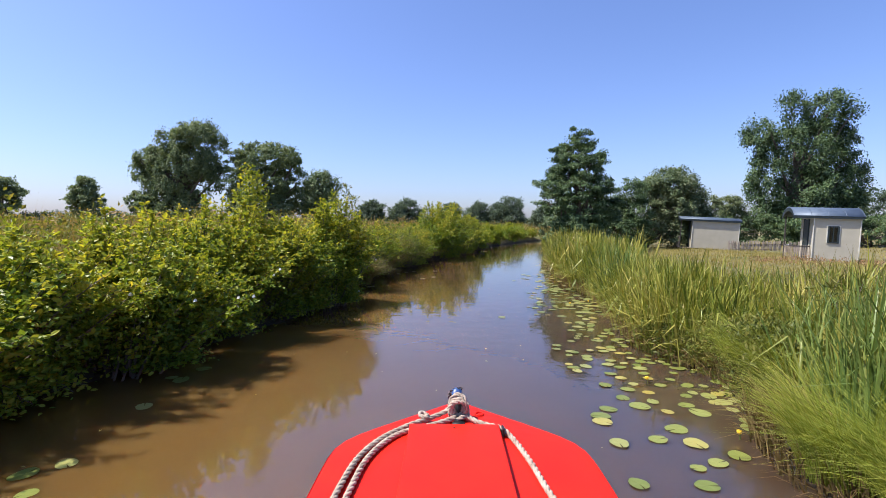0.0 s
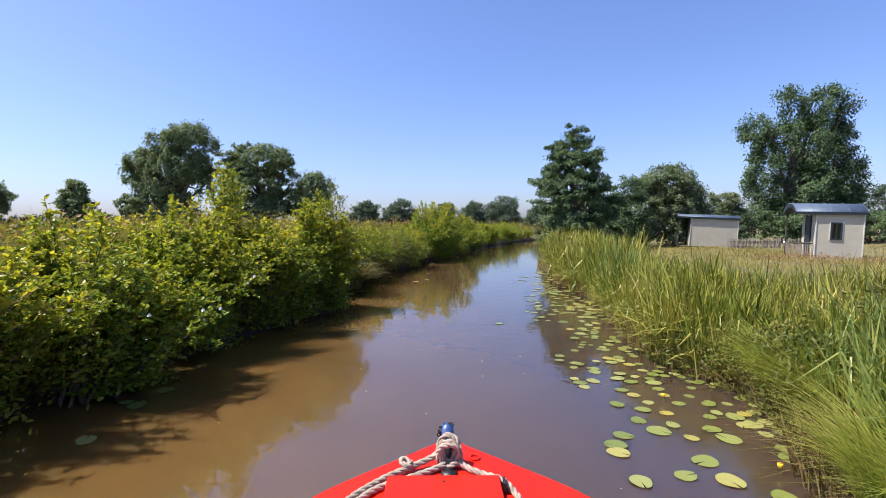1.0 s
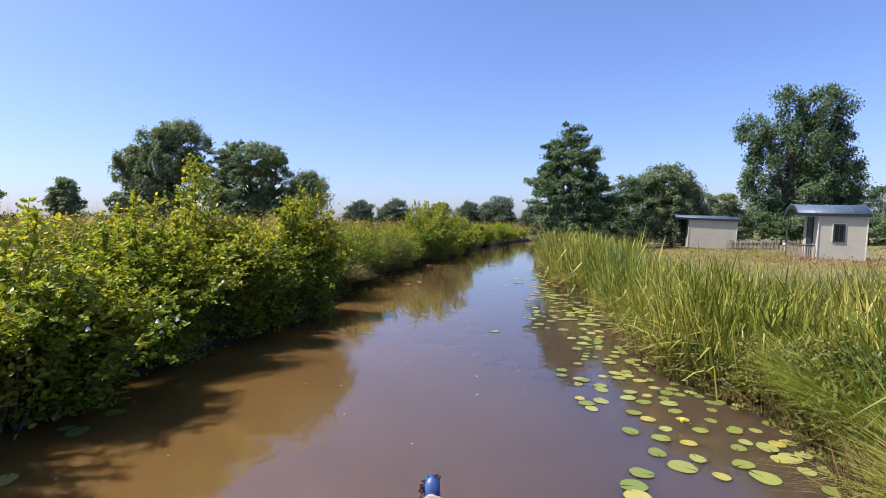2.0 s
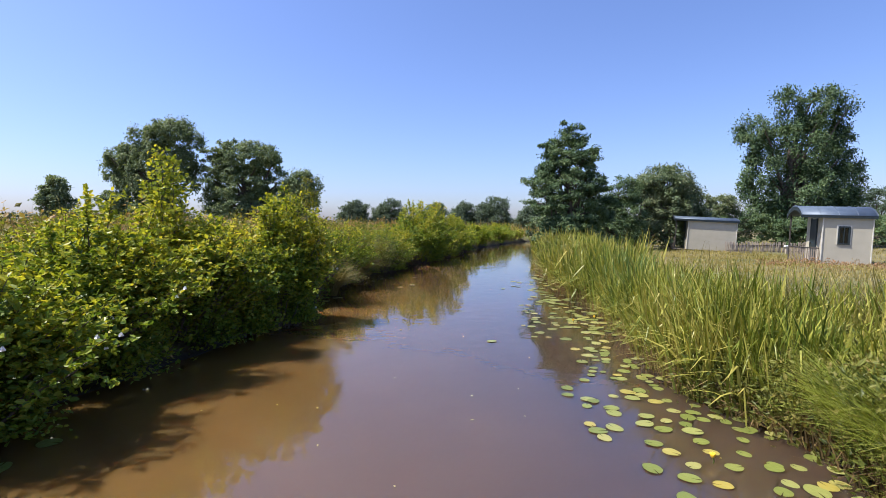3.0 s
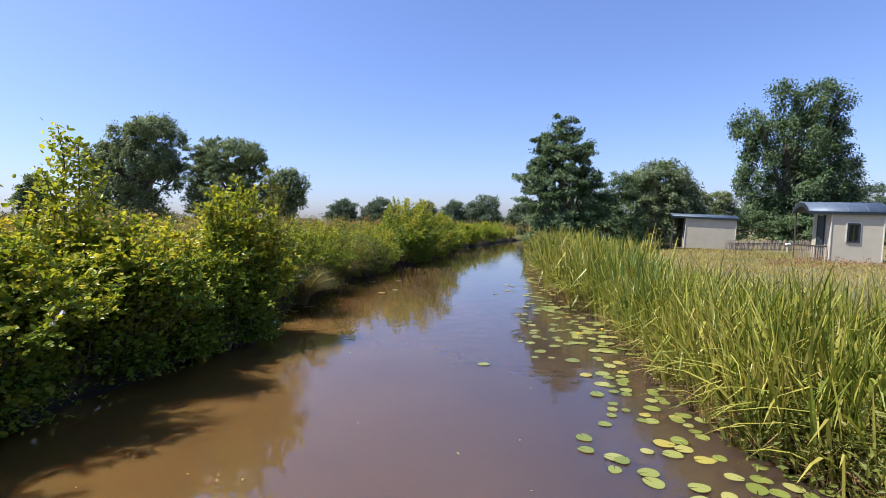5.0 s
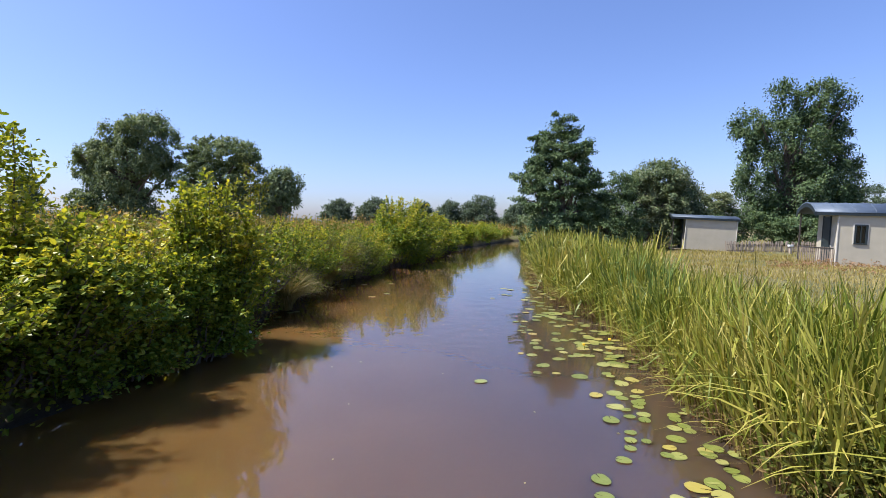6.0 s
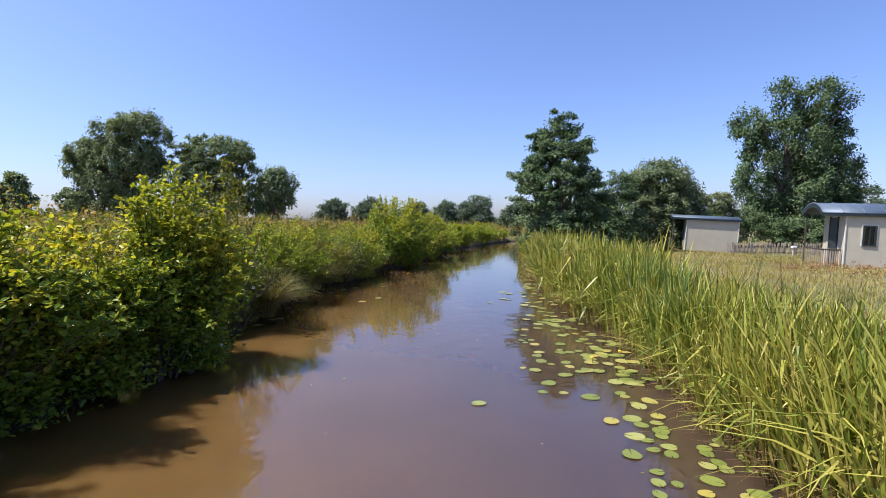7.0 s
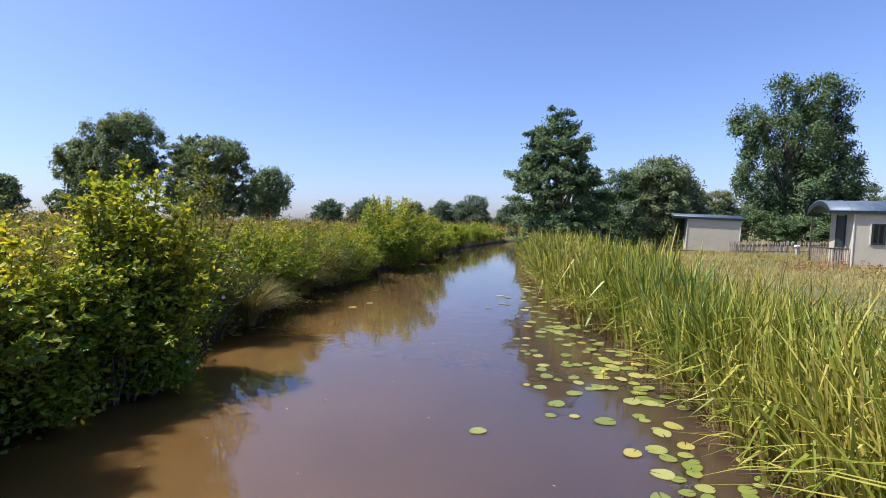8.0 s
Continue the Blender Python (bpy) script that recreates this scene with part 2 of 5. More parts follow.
# ---------------- mesh helpers ----------------
def link_mesh(name, verts, faces, material, parent=None, smooth=False):
    """verts (n, 3), faces (m, k) as arrays, linked as one object."""
    verts, faces = np.asarray(verts, np.float32), np.asarray(faces, np.int32)
    me = bpy.data.meshes.new(name)
    k = faces.shape[1]
    me.vertices.add(len(verts))
    me.vertices.foreach_set("co", verts.ravel())
    me.loops.add(faces.size)
    me.loops.foreach_set("vertex_index", faces.ravel())
    me.polygons.add(len(faces))
    me.polygons.foreach_set("loop_start", np.arange(0, faces.size, k, dtype=np.int32))
    me.polygons.foreach_set("loop_total", np.full(len(faces), k, np.int32))
    me.polygons.foreach_set("use_smooth", np.full(len(faces), smooth, bool))
    me.update(calc_edges=True)
    me.materials.append(material)
    ob = new(name, me)
    if parent:
        ob.parent = parent
    return ob


def part(name, bm, material, parent=None, label="", smooth=False):
    me = bpy.data.meshes.new(name)
    bmesh.ops.recalc_face_normals(bm, faces=bm.faces)
    for f_ in bm.faces:
        f_.smooth = smooth
    bm.to_mesh(me)
    bm.free()
    me.materials.append(material)
    ob = new(name, me)
    if parent:
        ob.parent = parent
    if label:
        ob["label"] = label
    return ob


def empty(name, m, label, category, group=""):
    ob = new(name)
    ob.matrix_basis = m
    return tagged(ob, label, category, group)


def box_into(bm, size, at=(0, 0, 0), rot=None, bevel=0.0):
    r = bmesh.ops.create_cube(bm, size=1.0)
    vs = r["verts"]
    m = Matrix.Translation(at) @ (rot or Matrix.Identity(4)) @ Matrix.Diagonal((*size, 1))
    bmesh.ops.transform(bm, matrix=m, verts=vs)
    if bevel:
        es = list({e for v in vs for e in v.link_edges})
        bmesh.ops.bevel(bm, geom=es, offset=bevel, segments=2, affect='EDGES', profile=0.5)
    return bm


def box(size, at=(0, 0, 0), rot=None, bevel=0.0):
    return box_into(bmesh.new(), size, at, rot, bevel)


def tube_arrays(path, radii, sides=6):
    """A tube round a path: verts and quads."""
    path = np.asarray(path, float)
    radii = np.broadcast_to(np.asarray(radii, float), (len(path),))
    tan = np.gradient(path, axis=0)
    tan /= np.linalg.norm(tan, axis=1)[:, None] + 1e-9
    ref = np.array([0.31, 0.87, 0.38])
    a = np.cross(tan, ref)
    a /= np.linalg.norm(a, axis=1)[:, None] + 1e-9
    b = np.cross(tan, a)
    ang = np.linspace(0, 2 * np.pi, sides, endpoint=False)
    v = path[:, None] + radii[:, None, None] * (np.cos(ang)[None, :, None] * a[:, None] + np.sin(ang)[None, :, None] * b[:, None])
    i = np.arange(len(path) - 1)[:, None] * sides
    j = np.arange(sides)[None]
    k = (j + 1) % sides
    f = np.stack([i + j, i + k, i + sides + k, i + sides + j], -1).reshape(-1, 4)
    return v.reshape(-1, 3), f


def join_arrays(pieces):
    vs, fs, n = [], [], 0
    for v, f in pieces:
        vs.append(v)
        fs.append(f + n)
        n += len(v)
    return np.concatenate(vs), np.concatenate(fs)


def unit(a):
    return a / (np.linalg.norm(a, axis=-1, keepdims=True) + 1e-9)


def leaf_arrays(pos, axis, normal, length, wide, full=False):
    """Leaves at pos: pointed and folded (two triangles as one bent pair), or broad with rounded sides (two quads)."""
    n = len(pos)
    axis = unit(axis)
    side = unit(np.cross(axis, normal))
    nor = np.cross(side, axis)
    L, W = length[:, None], (length * wide)[:, None]
    if full:
        b, t = pos, pos + axis * L - nor * L * 0.08
        l1, r1 = pos + axis * L * 0.28 + side * W * 0.46 + nor * L * 0.07, pos + axis * L * 0.28 - side * W * 0.46 + nor * L * 0.07
        l2, r2 = pos + axis * L * 0.74 + side * W * 0.42 + nor * L * 0.05, pos + axis * L * 0.74 - side * W * 0.42 + nor * L * 0.05
        v = np.stack([b, l1, l2, t, r2, r1], 1).reshape(-1, 3)
        i = np.arange(n)[:, None] * 6
        return v, np.concatenate([i + np.array([[0, 1, 2, 3]]), i + np.array([[0, 3, 4, 5]])], 0)
    v = np.stack([pos, pos + axis * L * 0.45 + side * W * 0.5 + nor * L * 0.08, pos + axis * L, pos + axis * L * 0.45 - side * W * 0.5 + nor * L * 0.08], 1).reshape(-1, 3)
    i = np.arange(n)[:, None] * 4
    return v, np.concatenate([i + np.array([[0, 1, 2]]), i + np.array([[0, 2, 3]])], 0)


def blade_arrays(root, height, lean, bend, width, segs=4):
    """Grass blades: tapered strips that rise from root and bow over towards lean (unit, horizontal)."""
    n = len(root)
    s = np.linspace(0, 1, segs + 1)[None, :, None]
    h, b = height[:, None, None], bend[:, None, None]
    d = np.concatenate([lean, np.zeros((n, 1))], 1)[:, None]
    up = np.array([0, 0, 1.0])[None, None]
    p = root[:, None] + h * (s - 0.55 * b * s ** 2.4) * up + d * h * (0.12 * s + b * 0.75 * s ** 2)
    turn = rng.uniform(0, 2 * np.pi, n)
    across = np.stack([np.cos(turn), np.sin(turn), np.zeros(n)], 1)[:, None]
    w = width[:, None, None] * (1 - s ** 1.8 * 0.93) * 0.5
    v = np.stack([p - across * w, p + across * w], 2).reshape(-1, 3)
    m = 2 * (segs + 1)
    i = np.arange(n)[:, None, None] * m + np.arange(segs)[None, :, None] * 2
    return v, (i + np.array([0, 1, 3, 2])[None, None]).reshape(-1, 4)


def headings(n, toward=None, spread=np.pi):
    a = rng.uniform(-spread, spread, n) + (0 if toward is None else toward)
    return np.stack([np.cos(a), np.sin(a)], 1)


# ---------------- banks and ground ----------------
LEFT_Y = [-40, 0, 3.5, 4.5, 6.0, 8.0, 11.0, 14.0, 17.0, 21.0, 25.0, 36.0, 48.0, 58.0, 66.0]
LEFT_X = [-4.8, -4.5, -4.3, -4.1, -3.65, -3.12, -2.65, -2.8, -2.6, -1.5, -0.7, 2.1, 6.9, 14.0, 30.0]
RIGHT_Y = [-40, 0, 3.0, 3.7, 4.5, 5.3, 6.0, 6.5, 7.3, 8.2, 9.2, 10.2, 11.5, 13.0, 16.0, 20.0, 30.0, 34.0, 42.0, 50.0, 56.0, 62.0]
RIGHT_X = [3.2, 2.5, 2.5, 2.65, 3.1, 3.2, 2.95, 2.80, 2.86, 2.97, 3.10, 3.30, 3.45, 3.30, 3.45, 4.05, 5.6, 6.5, 8.8, 13.0, 19.0, 34.0]


def bank_l(y):
    return np.interp(y, LEFT_Y, LEFT_X)


def bank_r(y):
    return np.interp(y, RIGHT_Y, RIGHT_X)


def step(a):
    a = np.clip(a, 0, 1)
    return a * a * (3 - 2 * a)


def height(x, y):
    """The ground's height: a muddy bed, two low banks and flat land."""
    x, y = np.asarray(x, float), np.asarray(y, float)
    dl, dr = bank_l(y) - x, x - bank_r(y)
    d = np.maximum(dl, dr)
    bed = -0.75 + 0.75 * step((d + 1.2) / 1.2)
    land = np.where(dl > dr, 0.32 * step(d / 0.25) + 0.23 * step((d - 0.25) / 2.5), 0.14 * step(d / 0.3) + 0.10 * step((d - 0.3) / 6))
    bumps = 0.05 * np.sin(x * 1.3 + 0.7 * y) * np.sin(y * 0.9 - 0.4 * x) * step(d)
    return np.where(d < 0, bed, land + bumps)


def spread_axis(lo, hi, fine, far):
    mid = np.arange(lo, hi + fine, fine)
    out = np.geomspace(1, far, 14) - 1
    return np.concatenate([lo - out[:0:-1], mid, mid[-1] + out[1:]])


gx, gy = spread_axis(-14, 34, 0.3, 2500), spread_axis(-10, 66, 0.4, 2500)
GX, GY = np.meshgrid(gx, gy)
GZ = height(GX, GY)
GZ = np.where((GY > 66) | (GY < -39), 0.25, GZ)
nx, ny = len(gx), len(gy)
idx = (np.arange(ny - 1)[:, None] * nx + np.arange(nx - 1)[None]).reshape(-1, 1)
ground = link_mesh("ground", np.stack([GX, GY, GZ], -1).reshape(-1, 3), idx + np.array([[0, 1, nx + 1, nx]]), M_GROUND, smooth=True)
tagged(ground, "flat grassy meadow land cut by the canal", "ground", kind="structure")

wy = np.concatenate([np.arange(-38, 60, 1.0), [60.0, 63.0, 66.0]])
wl, wr = bank_l(wy) - 0.6, bank_r(wy) + 0.6
wv = np.stack([np.stack([wl, wy, wy * 0], 1), np.stack([wr, wy, wy * 0], 1)], 1).reshape(-1, 3)
wf = np.arange(len(wy) - 1)[:, None] * 2 + np.array([[0, 1, 3, 2]])
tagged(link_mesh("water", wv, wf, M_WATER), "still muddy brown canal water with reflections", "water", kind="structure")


# ---------------- trees and bushes ----------------
def wander(a, b, n, amp):
    s = np.linspace(0, 1, n)[:, None]
    p = np.asarray(a) * (1 - s) + np.asarray(b) * s
    j = rng.normal(0, amp, (n, 3))
    j[0] = j[-1] = 0
    return p + j


def tree(at, lobes, leaf, material, count, clump, label, droop=0.0, trunk_r=0.25, name="tree", category="tree", wide=0.55, clumps=None):
    """at: foot. lobes: ellipsoids (x, y, z, rx, ry, rz) from the foot; count leaves in clumps near their skins."""
    z0 = float(height(at[0], at[1])) if at[1] < 66 else 0.25
    ob = empty(name, pose(at[0], at[1], z0 - 0.05), label, category)
    lob = np.array(lobes, float)
    lob[:, 3:] *= 1.06
    vol = (lob[:, 3] * lob[:, 4] * lob[:, 5]) ** 0.62
    nc = clumps or max(40, count // 75)
    pick = rng.choice(len(lob), nc, p=vol / vol.sum())
    d = unit(rng.normal(size=(nc, 3)))
    d[:, 2] = np.where(d[:, 2] < -0.75, -d[:, 2], d[:, 2])
    r = rng.uniform(0.3, 1.0, nc) ** 0.5
    r *= 1 + 0.07 * np.clip(rng.normal(size=nc), -2, 2)
    cc = lob[pick, :3] + d * r[:, None] * lob[pick, 3:6]
    cc[:, 2] = np.maximum(cc[:, 2], 0.35)
    who = rng.integers(0, nc, count)
    size = clump * rng.uniform(0.6, 1.45, nc)
    off = unit(rng.normal(size=(count, 3))) * rng.uniform(0.35, 1.34, (count, 1)) * np.array([1.1, 1.1, 0.6 + droop])
    off = off / np.maximum(1, np.linalg.norm(off, axis=1) / 1.7)[:, None]
    pos = cc[who] + off * size[who][:, None] * 0.55
    pos[:, 2] -= droop * np.abs(rng.normal(size=count)) * size[who] * 0.9
    pos[:, 2] = np.maximum(pos[:, 2], 0.15)
    out = unit(off + 0.8 * d[who])
    nor = unit(0.9 * out + np.array([0, 0, 0.9]) + 0.35 * rng.normal(size=(count, 3)))
    ax = unit(rng.normal(size=(count, 3)) + 0.4 * out + np.array([0, 0, -0.35 - droop]))
    v, f = leaf_arrays(pos, ax, nor, leaf * rng.uniform(0.6, 1.3, count), wide)
    link_mesh("crown", v, f, material, ob)
    top = lob[:, 2].max()
    tubes = []
    stem = wander((0, 0, 0), (lob[:, 0].mean() * 0.5, 0, top * 0.8), 7, 0.1)
    tubes.append(tube_arrays(stem, np.linspace(trunk_r, trunk_r * 0.25, 7), 8))
    for q in rng.choice(nc, min(nc, 34), replace=False):
        s0 = rng.integers(1, 5)
        limb = wander(stem[s0], cc[q], 5, 0.12)
        limb[2, 2] += 0.2
        tubes.append(tube_arrays(limb, np.linspace(trunk_r * 0.38, trunk_r * 0.06, 5), 5))
    v, f = join_arrays(tubes)
    link_mesh("trunk", v, f, M_BARK, ob, True)
    return ob


def shrub(at, rx, ry, top, shoots, material, label, leaf=0.057, name="bush", tall=(), lean=(0.34, 0.0), gap=0.022, wide=0.60, core=0, blossoms=0, ragged=1.0):
    """A many-stemmed bush: shoots fan out from the foot, with side twigs, and broad leaves all along them."""
    z0 = float(height(at[0], at[1]))
    ob = empty(name, pose(at[0], at[1], z0), label, "bush")
    tubes, P, A = [], [], []
    H = top - z0
    for k in range(shoots):
        a = rng.uniform(0, 2 * np.pi)
        q = np.sqrt(rng.uniform(0, 1))
        foot = np.array([0.35 * rx * q * np.cos(a), 0.6 * ry * q * np.sin(a), 0.0])
        reach = np.array([rx * q * np.cos(a) + lean[0] * rx * q, ry * q * np.sin(a) + lean[1] * ry, 0.0])
        hh = H * (1 - 0.46 * q ** 2.5) * rng.uniform(1 - (0.40 - 0.16 * q) * ragged, 1 + 0.10 * ragged) * (0.90 + 0.16 * math.sin(3 * a + 2 * at[1]))
        end = reach + np.array([0, 0, max(0.3, hh)])
        mid = foot * 0.65 + reach * 0.35 + np.array([0, 0, hh * 0.62])
        s = np.linspace(0, 1, 6)[:, None]
        path = foot * (1 - s) ** 2 + 2 * mid * s * (1 - s) + end * s ** 2 + rng.normal(0, 0.02, (6, 3))
        tubes.append(tube_arrays(path, np.linspace(0.016, 0.003, 6), 4))
        branches = [(path, 0.4)]
        for j in range(10):
            i0 = rng.uniform(0.0, 1.0) ** 0.6 * 0.55 + 0.40
            b0 = path[int(i0 * 5)] * (1 - (i0 * 5 % 1)) + path[min(5, int(i0 * 5) + 1)] * (i0 * 5 % 1)
            dr = unit(np.array([rng.normal(), rng.normal(), 0.35 * rng.normal() + 0.1]))
            b1 = b0 + dr * rng.uniform(0.13, 0.30) * (0.6 + 0.5 * min(1.5, H / 2))
            b1[2] = max(b1[2], 0.1 - z0)
            branches.append((np.linspace(b0, b1, 4), 0.1))
        for br, start in branches:
            ln = np.linalg.norm(np.diff(br, axis=0), axis=1).sum()
            m = max(3, int(ln / gap))
            t = (start + (1 - start) * rng.uniform(0, 1, m) ** 0.65) * (len(br) - 1)
            i = np.minimum(t.astype(int), len(br) - 2)
            fr = (t - i)[:, None]
            P.append(br[i] * (1 - fr) + br[i + 1] * fr)
            A.append(unit(br[i + 1] - br[i]) * 0.5)
    for k in range(int(shoots * 0.18)):
        a = rng.uniform(-1.35, 1.35) if lean[0] > 0 else rng.uniform(0, 2 * np.pi)
        foot = np.array([0.2 * rx, rng.uniform(-0.5, 0.5) * ry, rng.uniform(0.0, 0.3)])
        far = rng.uniform(0.30, 0.60)
        end = np.array([far * rx * np.cos(a) + 0.15 * rx, far * ry * np.sin(a), rng.uniform(0.08, 0.40) - z0])
        s = np.linspace(0, 1, 5)[:, None]
        mid = 0.5 * (foot + end) + np.array([0, 0, rng.uniform(0.05, 0.25)])
        path = foot * (1 - s) ** 2 + 2 * mid * s * (1 - s) + end * s ** 2
        tubes.append(tube_arrays(path, np.linspace(0.01, 0.003, 5), 4))
        m = max(8, int(2.2 / gap))
        t = rng.uniform(0.3, 1.0, m) * 4
        i = np.minimum(t.astype(int), 3)
        fr = (t - i)[:, None]
        q = path[i] * (1 - fr) + path[i + 1] * fr + rng.normal(0, 0.11, (m, 3)) * np.array([1, 1, 0.7])
        q[:, 2] = np.maximum(q[:, 2], 0.12 - z0)
        P.append(q)
        A.append(np.tile([[0.2, 0, 0]], (m, 1)))
    for x, y, z in tall:
        foot, end = np.array([x * 0.6, y * 0.6, 0.2]), np.array([x, y, z - z0])
        path = wander(foot, end, 7, 0.03)
        tubes.append(tube_arrays(path, np.linspace(0.02, 0.004, 7), 4))
        m = int(420 * (z - z0) / 2)
        t = rng.uniform(0.25, 1.0, m) * 6
        i = np.minimum(t.astype(int), 5)
        fr = (t - i)[:, None]
        P.append(path[i] * (1 - fr) + path[i + 1] * fr + rng.normal(0, 0.19, (m, 3)) * np.array([1, 1, 0.4]) * (1.3 - 1.05 * t / 6)[:, None])
        A.append(np.tile([[0, 0, 0.4]], (m, 1)))
    if core:
        d = unit(rng.normal(size=(core, 3))) * rng.uniform(0.2, 1.0, (core, 1)) ** 0.45
        q = d * np.array([0.64 * rx, 0.95 * ry, 0.36 * H]) + np.array([lean[0] * rx * 0.6, 0, 0.36 * H])
        q[:, 2] = np.maximum(q[:, 2], 0.08 - z0)
        P.append(q)
        A.append(np.tile([[0.3, 0, 0]], (core, 1)))
    P, A = np.concatenate(P), np.concatenate(A)
    n = len(P)
    side = np.argsort(-(P[:, 0] + 0.5 * rng.normal(size=n)))[:4 * blossoms:4] if blossoms else []
    for k in side:
        bm = bmesh.new()
        bmesh.ops.create_cone(bm, cap_ends=False, segments=9, radius1=0.021, radius2=0.003, depth=0.028, matrix=pose(P[k, 0] + 0.07, P[k, 1] - 0.03, max(P[k, 2] + 0.05, 0.3 - z0), 60, 20, -40) @ pose(0, 0, 0, 180))
        part("blossom", bm, M_WHITE, ob, "white bindweed trumpet", True)
    out = unit(rng.normal(size=(n, 3)) * np.array([1.0, 1.0, 0.5]) + A + np.array([0, 0, 0.25]))
    nor = unit(np.array([0, 0, 0.8]) + 0.6 * rng.normal(size=(n, 3)) + 0.45 * P * np.array([1 / rx, 1 / ry, 0]))
    size = leaf * rng.uniform(0.55, 1.3, n)
    # alder leaves high on the bush turn brighter: sunlit tops put into the colour
    upper = P[:, 2] / H + 0.10 * np.linalg.norm(P[:, :2] / np.array([rx, ry]), axis=1) + rng.normal(0, 0.16, n) > (0.68 if at[1] < 13 else 0.86)
    for pick, nm, mt in ((~upper, "foliage", material), (upper, "upper_leaves", M_LIT_SPRIG if material is M_ALDER else material)):
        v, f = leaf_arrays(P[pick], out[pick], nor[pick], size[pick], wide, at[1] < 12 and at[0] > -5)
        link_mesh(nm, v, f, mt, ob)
    v, f = join_arrays(tubes)
    link_mesh("stem", v, f, M_BARK, ob)
    return ob


def clumpy(x, y, s):
    """A slow uneven field between 0 and 1."""
    a = np.sin(x * 1.9 * s + 1.3 * np.sin(y * 1.1 * s)) + np.sin(y * 2.3 * s + 1.7 * np.sin(x * 0.8 * s + 2)) + np.sin((x + y) * 4.1 * s + 0.6)
    return np.clip(a / 5 + 0.5, 0, 1)


# trees on the hut side
tree((6.75, 27.2), [(-0.30, 0, 6.54, 0.32, 0.28, 0.42), (0.40, 0, 6.50, 0.32, 0.3, 0.42), (0.02, 0, 6.08, 0.86, 0.7, 0.46), (-0.92, 0, 5.45, 0.68, 0.6, 0.48), (0.82, 0, 5.35, 0.82, 0.7, 0.52), (0.0, 0, 5.15, 1.35, 1.15, 0.72),
                    (-1.05, 0, 4.45, 0.80, 0.7, 0.55), (0.1, 0, 4.45, 1.55, 1.3, 0.75), (-1.45, 0, 3.85, 0.92, 0.8, 0.45), (-0.1, 0, 3.6, 1.75, 1.5, 0.85), (1.23, 0, 3.75, 0.8, 0.68, 0.68), (-1.09, 0, 2.83, 1.08, 0.92, 0.8),
                    (0.4, 0, 2.5, 1.71, 1.45, 1.01), (1.72, 0, 2.25, 0.8, 0.68, 0.85), (0.07, 0, 1.5, 1.63, 1.38, 0.55), (0.2, 0, 0.9, 2.0, 1.4, 0.6)],
     0.13, M_TREE, 54000, 0.36, "tall pointed dark green broadleaf tree beside the canal", trunk_r=0.2, clumps=520)
tree((12.2, 31.5), [(1.47, 0, 4.24, 1.54, 1.3, 0.95), (0.6, 0, 3.46, 1.05, 0.89, 1.05), (2.73, 0, 3.36, 1.05, 0.89, 1.05), (1.96, 0, 2.39, 1.83, 1.55, 1.34), (3.12, 0, 2.0, 1.05, 0.89, 0.95), (1.6, 0, 1.2, 2.6, 1.6, 1.1)], 0.15, M_WILLOW, 42000, 0.46,
     "broad rounded grey-green willow behind the hut", droop=0.2, trunk_r=0.22)
tree((10.0, 30.0), [(0.68, 0, 3.45, 0.97, 0.83, 0.92), (0.87, 0, 2.16, 1.1, 0.94, 1.19), (-0.15, 0, 2.16, 0.83, 0.7, 1.01), (0.2, 0, 1.1, 1.9, 1.2, 1.0)], 0.115, M_TREE, 26000, 0.38, "low leafy green tree beside the tall one", trunk_r=0.13)
tree((19.3, 36.0), [(0.57, 0, 2.88, 0.97, 0.82, 0.75), (-0.1, 0, 2.1, 1.01, 0.86, 1.01), (1.35, 0, 2.1, 0.68, 0.58, 0.79), (-0.44, 0, 3.33, 0.3, 0.25, 0.3), (0.3, 0, 1.0, 2.0, 1.2, 1.0)], 0.13, M_WILLOW, 20000, 0.42, "small pale bushy tree between the huts", trunk_r=0.12)
tree((25.0, 36.5), [(-0.39, 0, 10.42, 0.87, 0.74, 0.98), (2.22, 0, 10.08, 1.55, 1.32, 1.32), (-2.78, 0, 8.37, 1.09, 0.93, 1.16), (3.13, 0, 7.92, 0.98, 0.83, 1.44), (0.4, 0, 7.47, 2.23, 1.9, 2.0), (-2.32, 0, 5.08, 1.44, 1.22, 2.23),
                    (3.7, 0, 4.85, 1.39, 1.18, 2.23), (0.86, 0, 3.94, 2.57, 2.19, 2.34), (-1.75, 0, 2.13, 1.55, 1.32, 1.44), (3.36, 0, 2.35, 1.66, 1.41, 1.44), (0.86, 0, 1.67, 2.34, 1.99, 1.21)], 0.18, M_TREE, 76000, 0.60,
     "very tall drooping green tree behind the hut", droop=0.55, trunk_r=0.45, clumps=640)
tree((52.0, 60.0), [(0, 0, 3.0, 4.0, 3.0, 2.8), (6, 0, 2.6, 4.0, 3.0, 2.4)], 0.28, M_FAR, 14000, 0.8, "distant rounded tree behind the meadow", trunk_r=0.3)
tree((27.0, 29.0), [(0, 0, 1.4, 2.0, 1.6, 1.2), (2.4, 0, 1.2, 1.8, 1.5, 1.1)], 0.14, M_TREE, 16000, 0.4, "dark hedge bush behind the hut", trunk_r=0.1)

